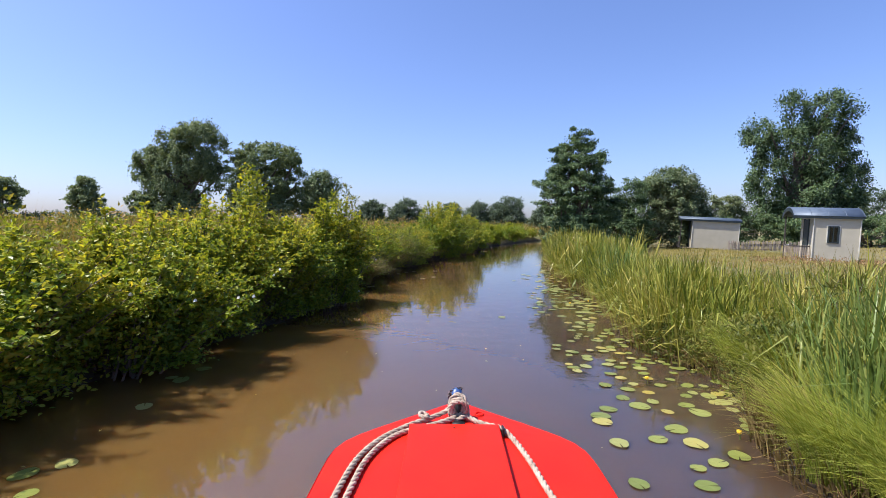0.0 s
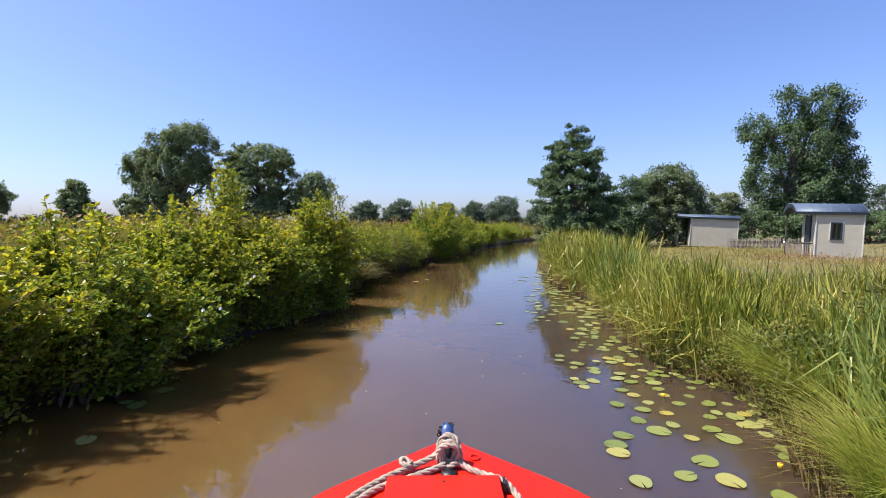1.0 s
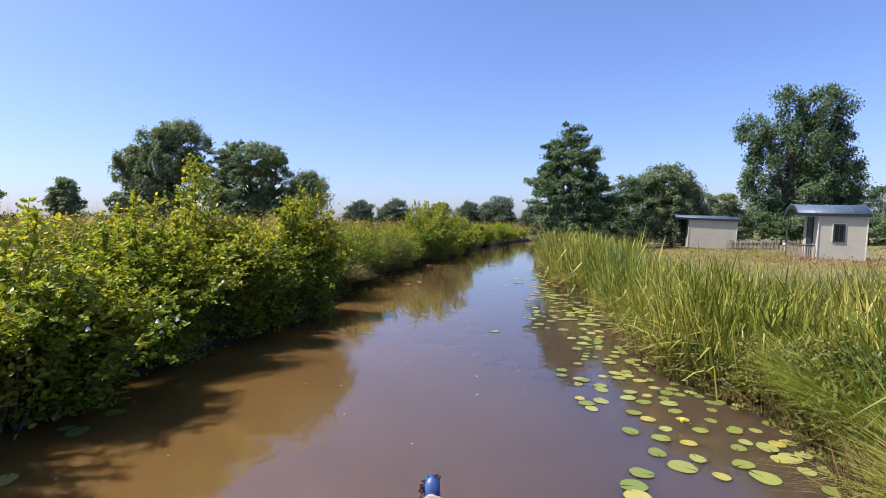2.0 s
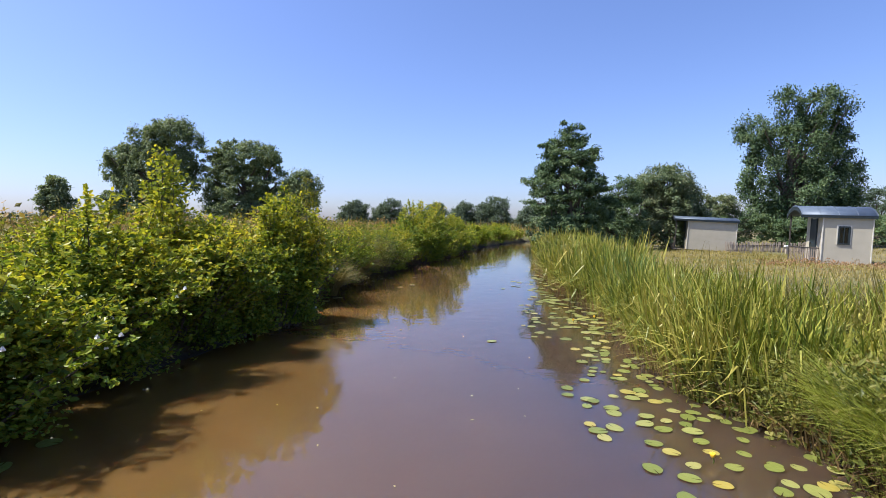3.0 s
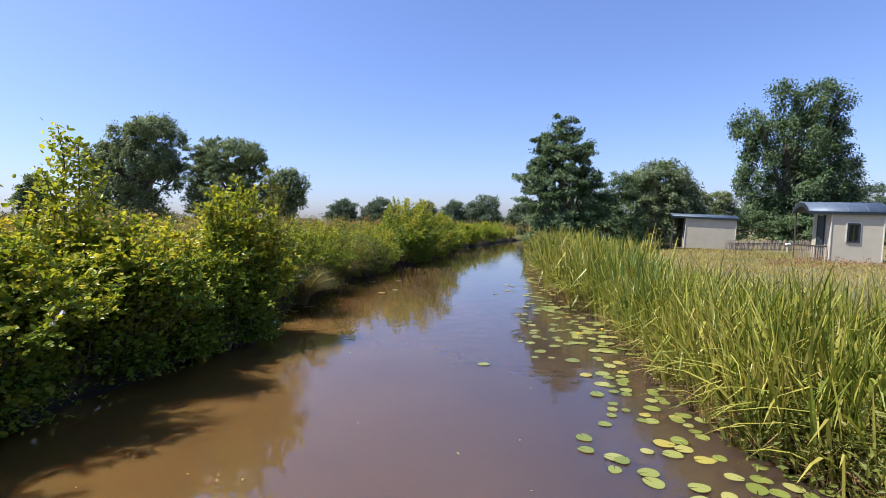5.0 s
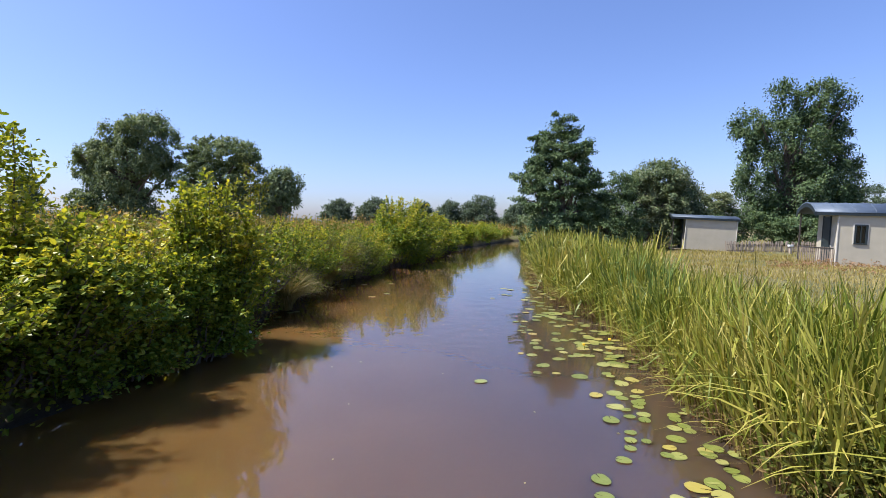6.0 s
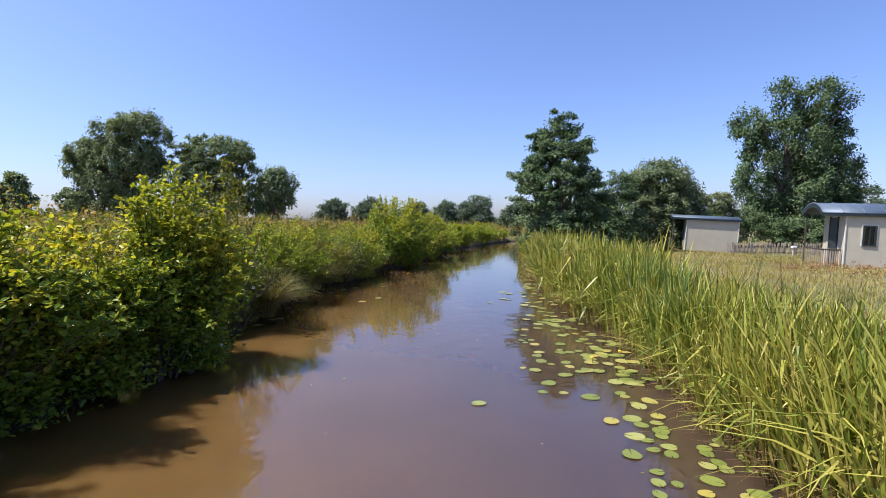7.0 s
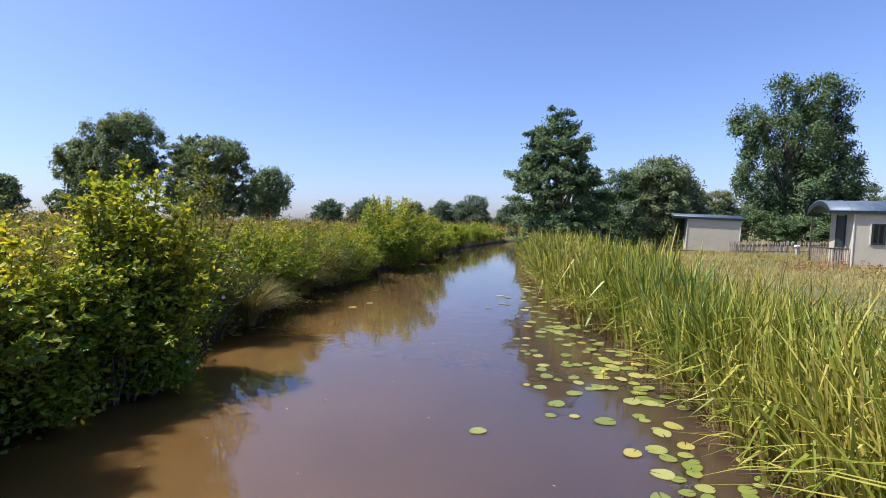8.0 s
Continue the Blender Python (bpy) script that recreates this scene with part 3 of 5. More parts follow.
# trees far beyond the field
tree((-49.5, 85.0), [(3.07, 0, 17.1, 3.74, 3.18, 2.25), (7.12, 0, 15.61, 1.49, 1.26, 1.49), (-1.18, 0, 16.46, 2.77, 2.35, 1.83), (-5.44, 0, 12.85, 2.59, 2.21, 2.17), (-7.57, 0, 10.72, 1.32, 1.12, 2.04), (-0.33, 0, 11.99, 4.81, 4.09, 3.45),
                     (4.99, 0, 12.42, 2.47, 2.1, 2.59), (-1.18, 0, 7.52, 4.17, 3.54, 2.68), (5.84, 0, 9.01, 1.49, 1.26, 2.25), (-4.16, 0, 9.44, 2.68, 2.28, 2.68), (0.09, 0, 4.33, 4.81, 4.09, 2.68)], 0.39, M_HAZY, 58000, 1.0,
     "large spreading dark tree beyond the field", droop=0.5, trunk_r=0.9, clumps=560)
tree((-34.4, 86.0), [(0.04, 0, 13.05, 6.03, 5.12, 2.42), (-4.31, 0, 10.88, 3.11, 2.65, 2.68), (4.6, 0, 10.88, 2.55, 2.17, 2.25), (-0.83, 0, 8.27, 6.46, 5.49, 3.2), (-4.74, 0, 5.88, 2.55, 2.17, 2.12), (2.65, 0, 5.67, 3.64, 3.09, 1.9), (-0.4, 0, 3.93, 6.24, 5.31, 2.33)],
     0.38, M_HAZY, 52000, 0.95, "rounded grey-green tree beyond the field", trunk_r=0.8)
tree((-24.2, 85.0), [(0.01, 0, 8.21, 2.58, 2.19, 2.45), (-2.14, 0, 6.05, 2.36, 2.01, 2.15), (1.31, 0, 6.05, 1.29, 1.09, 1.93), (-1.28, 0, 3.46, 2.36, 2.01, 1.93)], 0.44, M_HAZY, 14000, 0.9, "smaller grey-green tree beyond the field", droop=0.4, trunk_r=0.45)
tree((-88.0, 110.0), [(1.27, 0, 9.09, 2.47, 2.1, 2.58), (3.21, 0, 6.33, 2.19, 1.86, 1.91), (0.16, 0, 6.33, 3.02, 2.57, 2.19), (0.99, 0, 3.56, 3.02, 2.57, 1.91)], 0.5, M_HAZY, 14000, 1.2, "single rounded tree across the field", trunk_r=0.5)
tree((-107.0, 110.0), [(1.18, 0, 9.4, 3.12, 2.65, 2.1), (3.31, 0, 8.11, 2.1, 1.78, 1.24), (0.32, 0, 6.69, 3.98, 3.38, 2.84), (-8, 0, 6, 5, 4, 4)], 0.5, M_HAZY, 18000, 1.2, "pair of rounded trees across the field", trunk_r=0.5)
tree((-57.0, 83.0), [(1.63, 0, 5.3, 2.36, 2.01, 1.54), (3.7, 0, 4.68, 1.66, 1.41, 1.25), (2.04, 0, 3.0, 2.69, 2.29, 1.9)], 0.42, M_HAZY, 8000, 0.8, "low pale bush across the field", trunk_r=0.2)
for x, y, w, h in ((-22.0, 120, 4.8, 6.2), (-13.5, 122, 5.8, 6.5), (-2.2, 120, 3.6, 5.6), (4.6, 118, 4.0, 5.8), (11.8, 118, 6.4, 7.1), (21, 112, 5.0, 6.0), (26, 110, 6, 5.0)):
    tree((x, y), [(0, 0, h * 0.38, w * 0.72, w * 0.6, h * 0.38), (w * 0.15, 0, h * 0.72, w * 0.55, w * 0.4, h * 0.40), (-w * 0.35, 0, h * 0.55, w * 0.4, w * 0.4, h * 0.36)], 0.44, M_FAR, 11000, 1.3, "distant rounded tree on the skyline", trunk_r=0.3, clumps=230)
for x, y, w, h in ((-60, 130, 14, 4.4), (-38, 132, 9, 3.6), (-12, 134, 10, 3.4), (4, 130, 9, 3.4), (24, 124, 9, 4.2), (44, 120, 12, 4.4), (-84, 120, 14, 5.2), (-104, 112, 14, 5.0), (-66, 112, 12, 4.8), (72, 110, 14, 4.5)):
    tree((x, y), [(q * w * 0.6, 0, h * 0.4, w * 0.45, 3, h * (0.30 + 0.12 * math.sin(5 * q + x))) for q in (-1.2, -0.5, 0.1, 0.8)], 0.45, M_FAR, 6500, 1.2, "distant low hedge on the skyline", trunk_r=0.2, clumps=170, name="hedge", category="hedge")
tree((9.8, 49.5), [(0, 0, 1.6, 1.5, 1.3, 1.4), (1.8, 1.5, 1.9, 1.6, 1.4, 1.6)], 0.22, M_WILLOW, 6000, 0.4, "pale willow bush at the canal bend", trunk_r=0.1)
tree((16.0, 58.0), [(0, 0, 2.8, 3.0, 2.4, 2.6), (-3.4, 1, 2.4, 2.2, 2, 2.2)], 0.3, M_TREE, 8000, 0.6, "dark tree behind the canal bend", trunk_r=0.2)

# bushes on the field bank
shrub((-4.38, 3.95), 1.3, 1.2, 1.8, 105, M_ALDER, "dense green alder bush overhanging the canal", core=7000, blossoms=4, lean=(0.32, 0.0))
shrub((-3.74, 5.3), 1.1, 0.8, 1.85, 115, M_ALDER, "dense green alder bush overhanging the canal", core=7000, blossoms=5, lean=(0.32, 0.0))
shrub((-3.64, 6.85), 1.02, 0.8, 2.0, 115, M_ALDER, "dense green alder bush overhanging the canal", core=6000, blossoms=3, lean=(0.32, 0.0))
shrub((-3.32, 8.05), 1.0, 0.65, 1.95, 110, M_ALDER, "alder bush with one tall bright shoot", tall=((-0.16, -0.15, 2.75), (-0.03, -0.05, 2.6), (-0.28, 0.1, 2.55), (-0.08, 0.2, 2.4), (-0.38, -0.1, 2.3)), core=6000, lean=(0.32, 0.0))
shrub((-3.02, 9.0), 0.86, 0.55, 1.78, 90, M_ALDER, "dense green alder bush overhanging the canal", core=6000, lean=(0.15, 0.0))
shrub((-2.6, 9.95), 0.8, 0.7, 2.2, 125, M_ALDER, "dark glossy alder bush with upright shoots", tall=((0.05, -0.05, 2.42), (0.2, 0.15, 2.2), (-0.15, 0.1, 2.2)), core=6000, blossoms=2, lean=(0.15, 0.0))
shrub((-2.85, 12.0), 0.85, 0.7, 2.0, 45, M_ELDER, "loose pale green bush with thin tall shoots", tall=((0.1, 0, 2.75), (0.25, 0.15, 2.45), (-0.2, 0.1, 2.4)), gap=0.075)
shrub((-5.4, 8.4), 1.1, 0.9, 1.95, 50, M_ALDER, "green alder bush at the field edge")
shrub((-4.5, 11.0), 1.0, 0.9, 1.8, 45, M_ELDER, "pale green bush at the field edge", gap=0.07)
shrub((-2.85, 14.9), 0.95, 1.0, 1.85, 80, M_ALDER, "rounded bright green bush on the bank", core=2600)
shrub((-2.5, 17.7), 0.8, 0.8, 1.4, 45, M_ALDER, "low green bush on the bank", core=1500)
shrub((-2.9, 16.6), 0.9, 0.9, 1.6, 50, M_ELDER, "low green bush on the bank", core=1500)
shrub((-1.9, 19.2), 0.95, 1.1, 1.85, 80, M_ALDER, "dark green bush on the bank", core=2600)
shrub((-1.0, 23.4), 1.7, 2.1, 2.75, 150, M_ALDER, "rounded bright green bush leaning over the water", leaf=0.085, core=13000, gap=0.04, ragged=0.1)
shrub((0.1, 27.2), 1.4, 1.9, 2.2, 90, M_ALDER, "rounded green bush on the bank", leaf=0.085, core=5000, gap=0.04, ragged=0.3)
shrub((1.2, 32.5), 1.1, 2.2, 1.75, 50, M_ALDER, "low green scrub along the bank", leaf=0.11)
shrub((2.6, 38.5), 1.1, 2.6, 1.7, 50, M_ALDER, "low green scrub along the bank", leaf=0.12)
shrub((4.6, 44.5), 1.2, 2.4, 1.75, 50, M_ALDER, "low green scrub along the bank", leaf=0.12)
shrub((-6.6, 3.0), 1.2, 1.2, 1.9, 50, M_ALDER, "dense green alder bush overhanging the canal")
shrub((-4.6, 2.4), 1.2, 1.1, 1.75, 85, M_ALDER, "dense green alder bush overhanging the canal", core=6000, lean=(0.32, 0.0))


for x, y, r, h in ((-8.2, 6.8, 1.1, 1.9), (-9.5, 9.0, 1.2, 2.0), (-7.0, 10.2, 1.0, 1.85), (-6.2, 13.0, 1.1, 1.9), (-10.5, 14.0, 1.4, 2.0), (-4.8, 15.5, 1.0, 1.8), (-7.5, 18.0, 1.3, 1.9), (-13.5, 11.5, 1.4, 2.1), (-4.0, 20.5, 1.0, 1.7)):
    shrub((x, y), r, r, h, 34, M_ELDER, "yellow-green scrub among the field herbs", leaf=0.1, gap=0.09, lean=(0.0, 0.0))


tree((15.5, 34.5), [(-5, 0, 0.9, 2.2, 1.2, 1.0), (-1.5, 0.3, 0.8, 2.4, 1.2, 0.9), (2.5, 0, 1.0, 2.4, 1.2, 1.1), (5.8, 0.5, 1.1, 2.2, 1.2, 1.2)], 0.13, M_TREE, 18000, 0.4, "dark green hedge behind the huts", trunk_r=0.08, name="hedge", category="hedge")
tree((28.5, 34.0), [(-4, 0, 0.9, 2.6, 1.4, 1.1), (0, 0.3, 1.1, 2.6, 1.4, 1.2), (5, 0, 1.1, 3.0, 1.4, 1.2)], 0.14, M_TREE, 18000, 0.45, "dark green hedge behind the huts", trunk_r=0.08, name="hedge", category="hedge")


shrub((3.8, 4.5), 0.16, 0.16, 1.6, 6, M_HERB, "tall spindly weed with pale narrow leaves", leaf=0.06, name="tall_weed", lean=(0.0, 0.0), gap=0.05, wide=0.35)
shrub((4.1, 4.9), 0.14, 0.14, 1.45, 4, M_HERB, "tall spindly weed with pale narrow leaves", leaf=0.06, name="tall_weed", lean=(0.0, 0.0), gap=0.05, wide=0.35)


def scrub(name, root, top, spread_r, leaf, per, material, label, wide=0.6, floor=0.0):
    """Low leafy growth: tufts of leaves heaped on the ground."""
    n = len(root) * per
    who = np.repeat(np.arange(len(root)), per)
    hgt = top * rng.uniform(0.45, 1.1, len(root)) * (0.65 + 0.6 * clumpy(root[:, 0], root[:, 1], 0.8))
    u = floor + (1 - floor) * rng.uniform(0, 1, n) ** 0.6
    off = rng.normal(size=(n, 2)) * (spread_r * (1.15 - 0.75 * u))[:, None]
    pos = np.concatenate([root[who, :2] + off, (root[who, 2] + hgt[who] * u)[:, None]], 1)
    out = unit(np.concatenate([off, np.full((n, 1), 0.12)], 1) + 0.15 * rng.normal(size=(n, 3)))
    nor = unit(np.array([0, 0, 1.0]) + 0.7 * rng.normal(size=(n, 3)))
    v, f = leaf_arrays(pos, out, nor, leaf * rng.uniform(0.6, 1.35, n), wide)
    return tagged(link_mesh(name, v, f, material), label, "scrub", kind="stuff")


# ---------------- grasses ----------------
def roots_in(n, xa, xb, ya, yb):
    """n random places between two bank-following lines: xa, xb give x for y."""
    y = rng.uniform(ya, yb, n)
    u = rng.uniform(0, 1, n)
    x = xa(y) * (1 - u) + xb(y) * u
    return np.stack([x, y, np.maximum(height(x, y), -0.1)], 1)


def grass(name, root, h, w, bend, material, label, toward=None, spread=np.pi, segs=4, category="grass"):
    n = len(root)
    k = clumpy(root[:, 0], root[:, 1], 1.0)
    go = headings(n, toward, spread)
    drift = 5 * clumpy(root[:, 0], root[:, 1], 0.7)
    go = unit(go + 0.2 * np.stack([np.cos(drift), np.sin(drift)], 1)) if toward is None else go
    v, f = blade_arrays(root, h * rng.uniform(0.5, 1.15, n) * (0.72 + 0.5 * k), go, np.clip(np.where(rng.uniform(0, 1, n) < 0.3, bend * 2.4, bend * 0.5) + rng.normal(0, 0.12, n), 0.02, 1.15), w * rng.uniform(0.6, 1.3, n), segs)
    return tagged(link_mesh(name, v, f, material), label, category, kind="stuff")


def reeds(name, root, h, w, material, label, per=9, tuft=0.065, broken=0.36):
    """Tufts of long flat leaves: stiff below, each bowing or snapping over towards its tip."""
    root = np.repeat(root, per, axis=0)
    n, segs = len(root), 6
    off = rng.normal(0, tuft, (n, 2))
    root = root + np.concatenate([off, np.zeros((n, 1))], 1)
    tall = np.repeat(h * (0.70 + 0.5 * clumpy(root[::per, 0], root[::per, 1], 1.3)) * rng.uniform(0.85, 1.15, n // per), per) * rng.uniform(0.55, 1.12, n)
    d = unit(off / tuft * 0.5 + rng.normal(size=(n, 2)))
    tilt = np.abs(rng.normal(0.10, 0.15, n))
    snap = rng.uniform(0, 1, n) < broken
    end = np.where(snap, rng.uniform(1.3, 2.6, n), tilt + np.abs(rng.normal(0.25, 0.3, n)))
    knee = np.where(snap, rng.uniform(0.45, 0.85, n), 0.45)
    soft = np.where(snap, 0.10, 0.6)
    mid = (np.arange(segs) + 0.5) / segs
    ang = tilt[:, None] + (end - tilt)[:, None] * step((mid[None] - knee[:, None]) / soft[:, None] + 0.2)
    hop = tall[:, None] / segs
    run = np.concatenate([np.zeros((n, 1)), np.cumsum(np.sin(ang) * hop, 1)], 1)
    rise = np.concatenate([np.zeros((n, 1)), np.cumsum(np.cos(ang) * hop, 1)], 1)
    p = np.concatenate([root[:, None, :2] + d[:, None] * run[..., None], root[:, None, 2:] + rise[..., None]], 2)
    turn = np.arctan2(d[:, 1], d[:, 0]) + np.pi / 2 + rng.normal(0, 0.7, n)
    across = np.stack([np.cos(turn), np.sin(turn), np.zeros(n)], 1)[:, None]
    s = np.linspace(0, 1, segs + 1)[None, :, None]
    half = (w * rng.uniform(0.6, 1.3, n))[:, None, None] * (1 - 0.95 * s ** 3.2) * 0.5
    v = np.stack([p - across * half, p + across * half], 2).reshape(-1, 3)
    i = np.arange(n)[:, None, None] * 2 * (segs + 1) + np.arange(segs)[None, :, None] * 2
    return tagged(link_mesh(name, v, (i + np.array([0, 1, 3, 2])[None, None]).reshape(-1, 4), material), label, "reeds", kind="stuff")


def off_r(a):
    return lambda y: bank_r(y) + a


def off_l(a):
    return lambda y: bank_l(y) - a


YG = "dense yellow-green reeds along the bank"
reeds("reed_bed", np.concatenate([roots_in(1150, off_r(-0.05), off_r(0.9), 5.9, 12.5), roots_in(110, off_r(0.45), off_r(0.9), 4.4, 6.1), roots_in(700, off_r(0.6), off_r(1.5), 4.2, 13)]), 0.92, 0.025, M_REED, YG, per=10)
reeds("reed_bed", np.concatenate([roots_in(900, off_r(-0.05), off_r(1.4), 12, 24), roots_in(380, off_r(1.2), off_r(2.4), 14, 26)]), 1.1, 0.042, M_REED, YG, per=9)
reeds("reed_bed", roots_in(850, off_r(-0.1), off_r(2.6), 24, 50), 1.25, 0.06, M_REED, "dense yellow-green reeds along the far bank", per=8, tuft=0.1)
grass("hanging_reeds", roots_in(1000, off_r(-0.1), off_r(0.35), 5.8, 20), 0.95, 0.034, 0.85, M_REED, "reed blades bowing over the water", toward=np.pi, spread=0.9, category="reeds", segs=5)
grass("dead_reeds", roots_in(9000, off_r(-0.15), off_r(0.55), 2.6, 26), 0.5, 0.016, 0.55, M_LITTER, "brown dead blades at the foot of the reeds", toward=np.pi, spread=1.4, category="reeds", segs=3)
reeds("broad_reeds", roots_in(190, off_r(0.3), off_r(1.6), 2.8, 4.6), 1.12, 0.019, M_IRIS, "tall blue-green broad-bladed reeds")
reeds("broad_reeds", roots_in(60, off_r(0.1), off_r(0.8), 9.8, 11.4), 1.1, 0.03, M_IRIS, "tall blue-green broad-bladed reeds")
reeds("reed_bed", roots_in(620, off_r(0.5), off_r(2.6), -1, 4.6), 0.92, 0.026, M_REED, YG, per=8)
reeds("reed_bed", roots_in(520, off_r(1.3), off_r(3.0), 3.4, 7.6), 0.98, 0.026, M_REED, YG, per=8)
reeds("seeding_grass", roots_in(420, off_r(0.9), off_r(3.4), 2.6, 8.2), 1.02, 0.012, M_STRAW, "tall straw-coloured seeding grass among the reeds", per=10, tuft=0.09)
reeds("seeding_grass", roots_in(260, off_r(0.4), off_r(1.8), 8.2, 16.0), 1.0, 0.012, M_STRAW, "tall straw-coloured seeding grass among the reeds", per=9, tuft=0.09)
for x, y, r in ((3.45, 5.0, 0.3), (3.35, 4.4, 0.3), (2.85, 2.35, 0.34), (2.8, 3.0, 0.34), (2.75, 1.6, 0.34)):
    a, q = rng.uniform(0, 2 * np.pi, 1500), r * np.sqrt(rng.uniform(0, 1, 1500))
    rt = np.stack([x + q * np.cos(a), y + q * np.sin(a), np.full(1500, 0.05)], 1)
    v, f = blade_arrays(rt, 0.95 * rng.uniform(0.6, 1.15, 1500), np.stack([np.cos(a), np.sin(a)], 1), np.clip(rng.normal(0.65, 0.2, 1500), 0.1, 1.1), 0.007 * rng.uniform(0.7, 1.3, 1500), 5)
    tagged(link_mesh("sedge_tussock", v, f, M_SEDGE), "fountain-shaped tussock of fine green sedge", "sedge", "sedge tussocks", kind="stuff")
for x, y, r, h in ((-2.35, 12.7, 0.26, 1.0), (-2.5, 13.5, 0.26, 0.95), (-2.3, 17.5, 0.36, 1.7), (-2.7, 17.1, 0.3, 1.6), (-1.7, 20.4, 0.28, 1.2), (-2.3, 16.2, 0.25, 1.0)):
    a, q = rng.uniform(0, 2 * np.pi, 800), 0.35 * r * np.sqrt(rng.uniform(0, 1, 800))
    rt = np.stack([x + q * np.cos(a), y + q * np.sin(a), np.full(800, 0.1)], 1)
    v, f = blade_arrays(rt, h * rng.uniform(0.6, 1.15, 800), np.stack([np.cos(a), np.sin(a)], 1), np.clip(rng.normal(0.78, 0.34, 800), 0.1, 1.3), 0.016 * rng.uniform(0.7, 1.3, 800), 4)
    tagged(link_mesh("sedge_tussock", v, f, M_STRAW), "tussock of pale arching sedge on the bank", "sedge", "sedge tussocks", kind="stuff")

n_dry = 2600
rt = np.stack([rng.uniform(-6.6, -4.6, n_dry), rng.uniform(4.9, 7.6, n_dry)], 1)
rt = np.concatenate([rt, height(rt[:, 0], rt[:, 1])[:, None]], 1)
grass("dry_weeds", rt, 1.0, 0.016, 0.4, M_DRY, "dry yellow weeds between the alder bushes")
# meadow by the huts
grass("meadow_grass", roots_in(24000, off_r(1.15), lambda y: bank_r(y) + 12 + 0 * y, 6, 30), 0.17, 0.02, 0.35, M_DRY, "dry beige seeding meadow grass", segs=3)
grass("meadow_grass", roots_in(9000, off_r(6), lambda y: bank_r(y) + 30 + 0 * y, 14, 48), 0.16, 0.035, 0.35, M_DRY, "dry beige seeding meadow grass", segs=2)
grass("meadow_grass", roots_in(7000, off_r(1.2), lambda y: bank_r(y) + 9 + 0 * y, -5, 6.2), 0.34, 0.02, 0.35, M_DRY, "dry beige seeding meadow grass", segs=3)
scrub("low_scrub", roots_in(900, off_l(-0.1), off_l(1.0), 11.5, 24), 0.95, 0.17, 0.07, 70, M_ALDER, "low mixed green scrub along the bank", floor=0.35)
scrub("low_scrub", roots_in(330, off_l(-0.12), off_l(0.5), 1, 11.5), 0.55, 0.14, 0.06, 60, M_ALDER, "dark leafy undergrowth at the waterline")
scrub("low_scrub", roots_in(500, off_l(0.6), off_l(2.0), 11.5, 24), 1.15, 0.16, 0.075, 60, M_ELDER, "low mixed yellow-green scrub along the bank")
scrub("low_scrub", roots_in(1700, off_l(1.9), off_l(9), 2, 26), 1.3, 0.2, 0.07, 44, M_ELDER, "mixed yellow-green herbs in the field")
scrub("low_scrub", roots_in(1100, off_l(2.0), off_l(16), 8, 36), 1.35, 0.3, 0.10, 40, M_FIELD, "brownish seeding herbs in the field")
scrub("low_scrub", roots_in(700, off_l(0.1), off_l(2.4), 24, 50), 1.1, 0.3, 0.14, 50, M_ALDER, "low green scrub along the far bank")
scrub("reed_undergrowth", roots_in(700, off_r(0.0), off_r(0.6), 3.2, 14), 0.4, 0.12, 0.07, 30, M_LITTER, "brown dead leaves under the reeds", 0.25)
scrub("bank_herbs", roots_in(300, off_r(-0.12), off_r(0.6), 4.3, 6.5), 0.66, 0.12, 0.06, 60, M_HERB, "mixed green weeds with reddish tops on the bank", 0.4)
scrub("bank_herbs", roots_in(110, off_r(0.7), off_r(1.5), 4.6, 9.5), 0.7, 0.13, 0.06, 60, M_HERB, "mixed green weeds standing among the reeds", 0.4)
scrub("bank_herbs", roots_in(200, off_r(-0.05), off_r(1.3), 13.5, 27), 1.0, 0.2, 0.11, 50, M_HERB, "mixed green and rusty weeds along the bank", 0.45)
scrub("dock_patch", np.stack([rng.uniform(12.2, 16.6, 70), rng.uniform(17.0, 21.0, 70), np.full(70, 0.22)], 1), 0.26, 0.12, 0.07, 34, M_DOCK, "reddish brown seeding dock among the meadow grass", 0.4)
# field with tall herbs
grass("tall_herbs", roots_in(12000, off_l(2.2), off_l(8), 1, 20), 1.15, 0.022, 0.28, M_FIELD, "tall mixed herbs and grass in the field", segs=3)
grass("tall_herbs", roots_in(14000, off_l(4), off_l(26), 6, 34), 1.3, 0.05, 0.25, M_FIELD, "tall mixed herbs and grass in the field", segs=2)
grass("tall_herbs", roots_in(16000, off_l(0.6), off_l(55), 24, 62), 1.4, 0.10, 0.25, M_FIELD, "tall brownish reeds in the far field", segs=2)
grass("tall_herbs", roots_in(1800, off_l(0.1), off_l(1.4), 28, 50), 0.8, 0.03, 0.4, M_FIELD, "green grass along the canal edge", segs=3)
grass("dry_stalks", roots_in(1800, off_l(1.8), off_l(6), 3, 22), 1.5, 0.008, 0.12, M_DRY, "thin dry stalks standing in the herbs", segs=2)
grass("dead_grass", roots_in(1300, off_l(-0.15), off_l(0.5), 10.5, 36), 0.4, 0.015, 0.7, M_LITTER, "brown dead blades hanging over the water", toward=0.0, spread=1.2, segs=3)


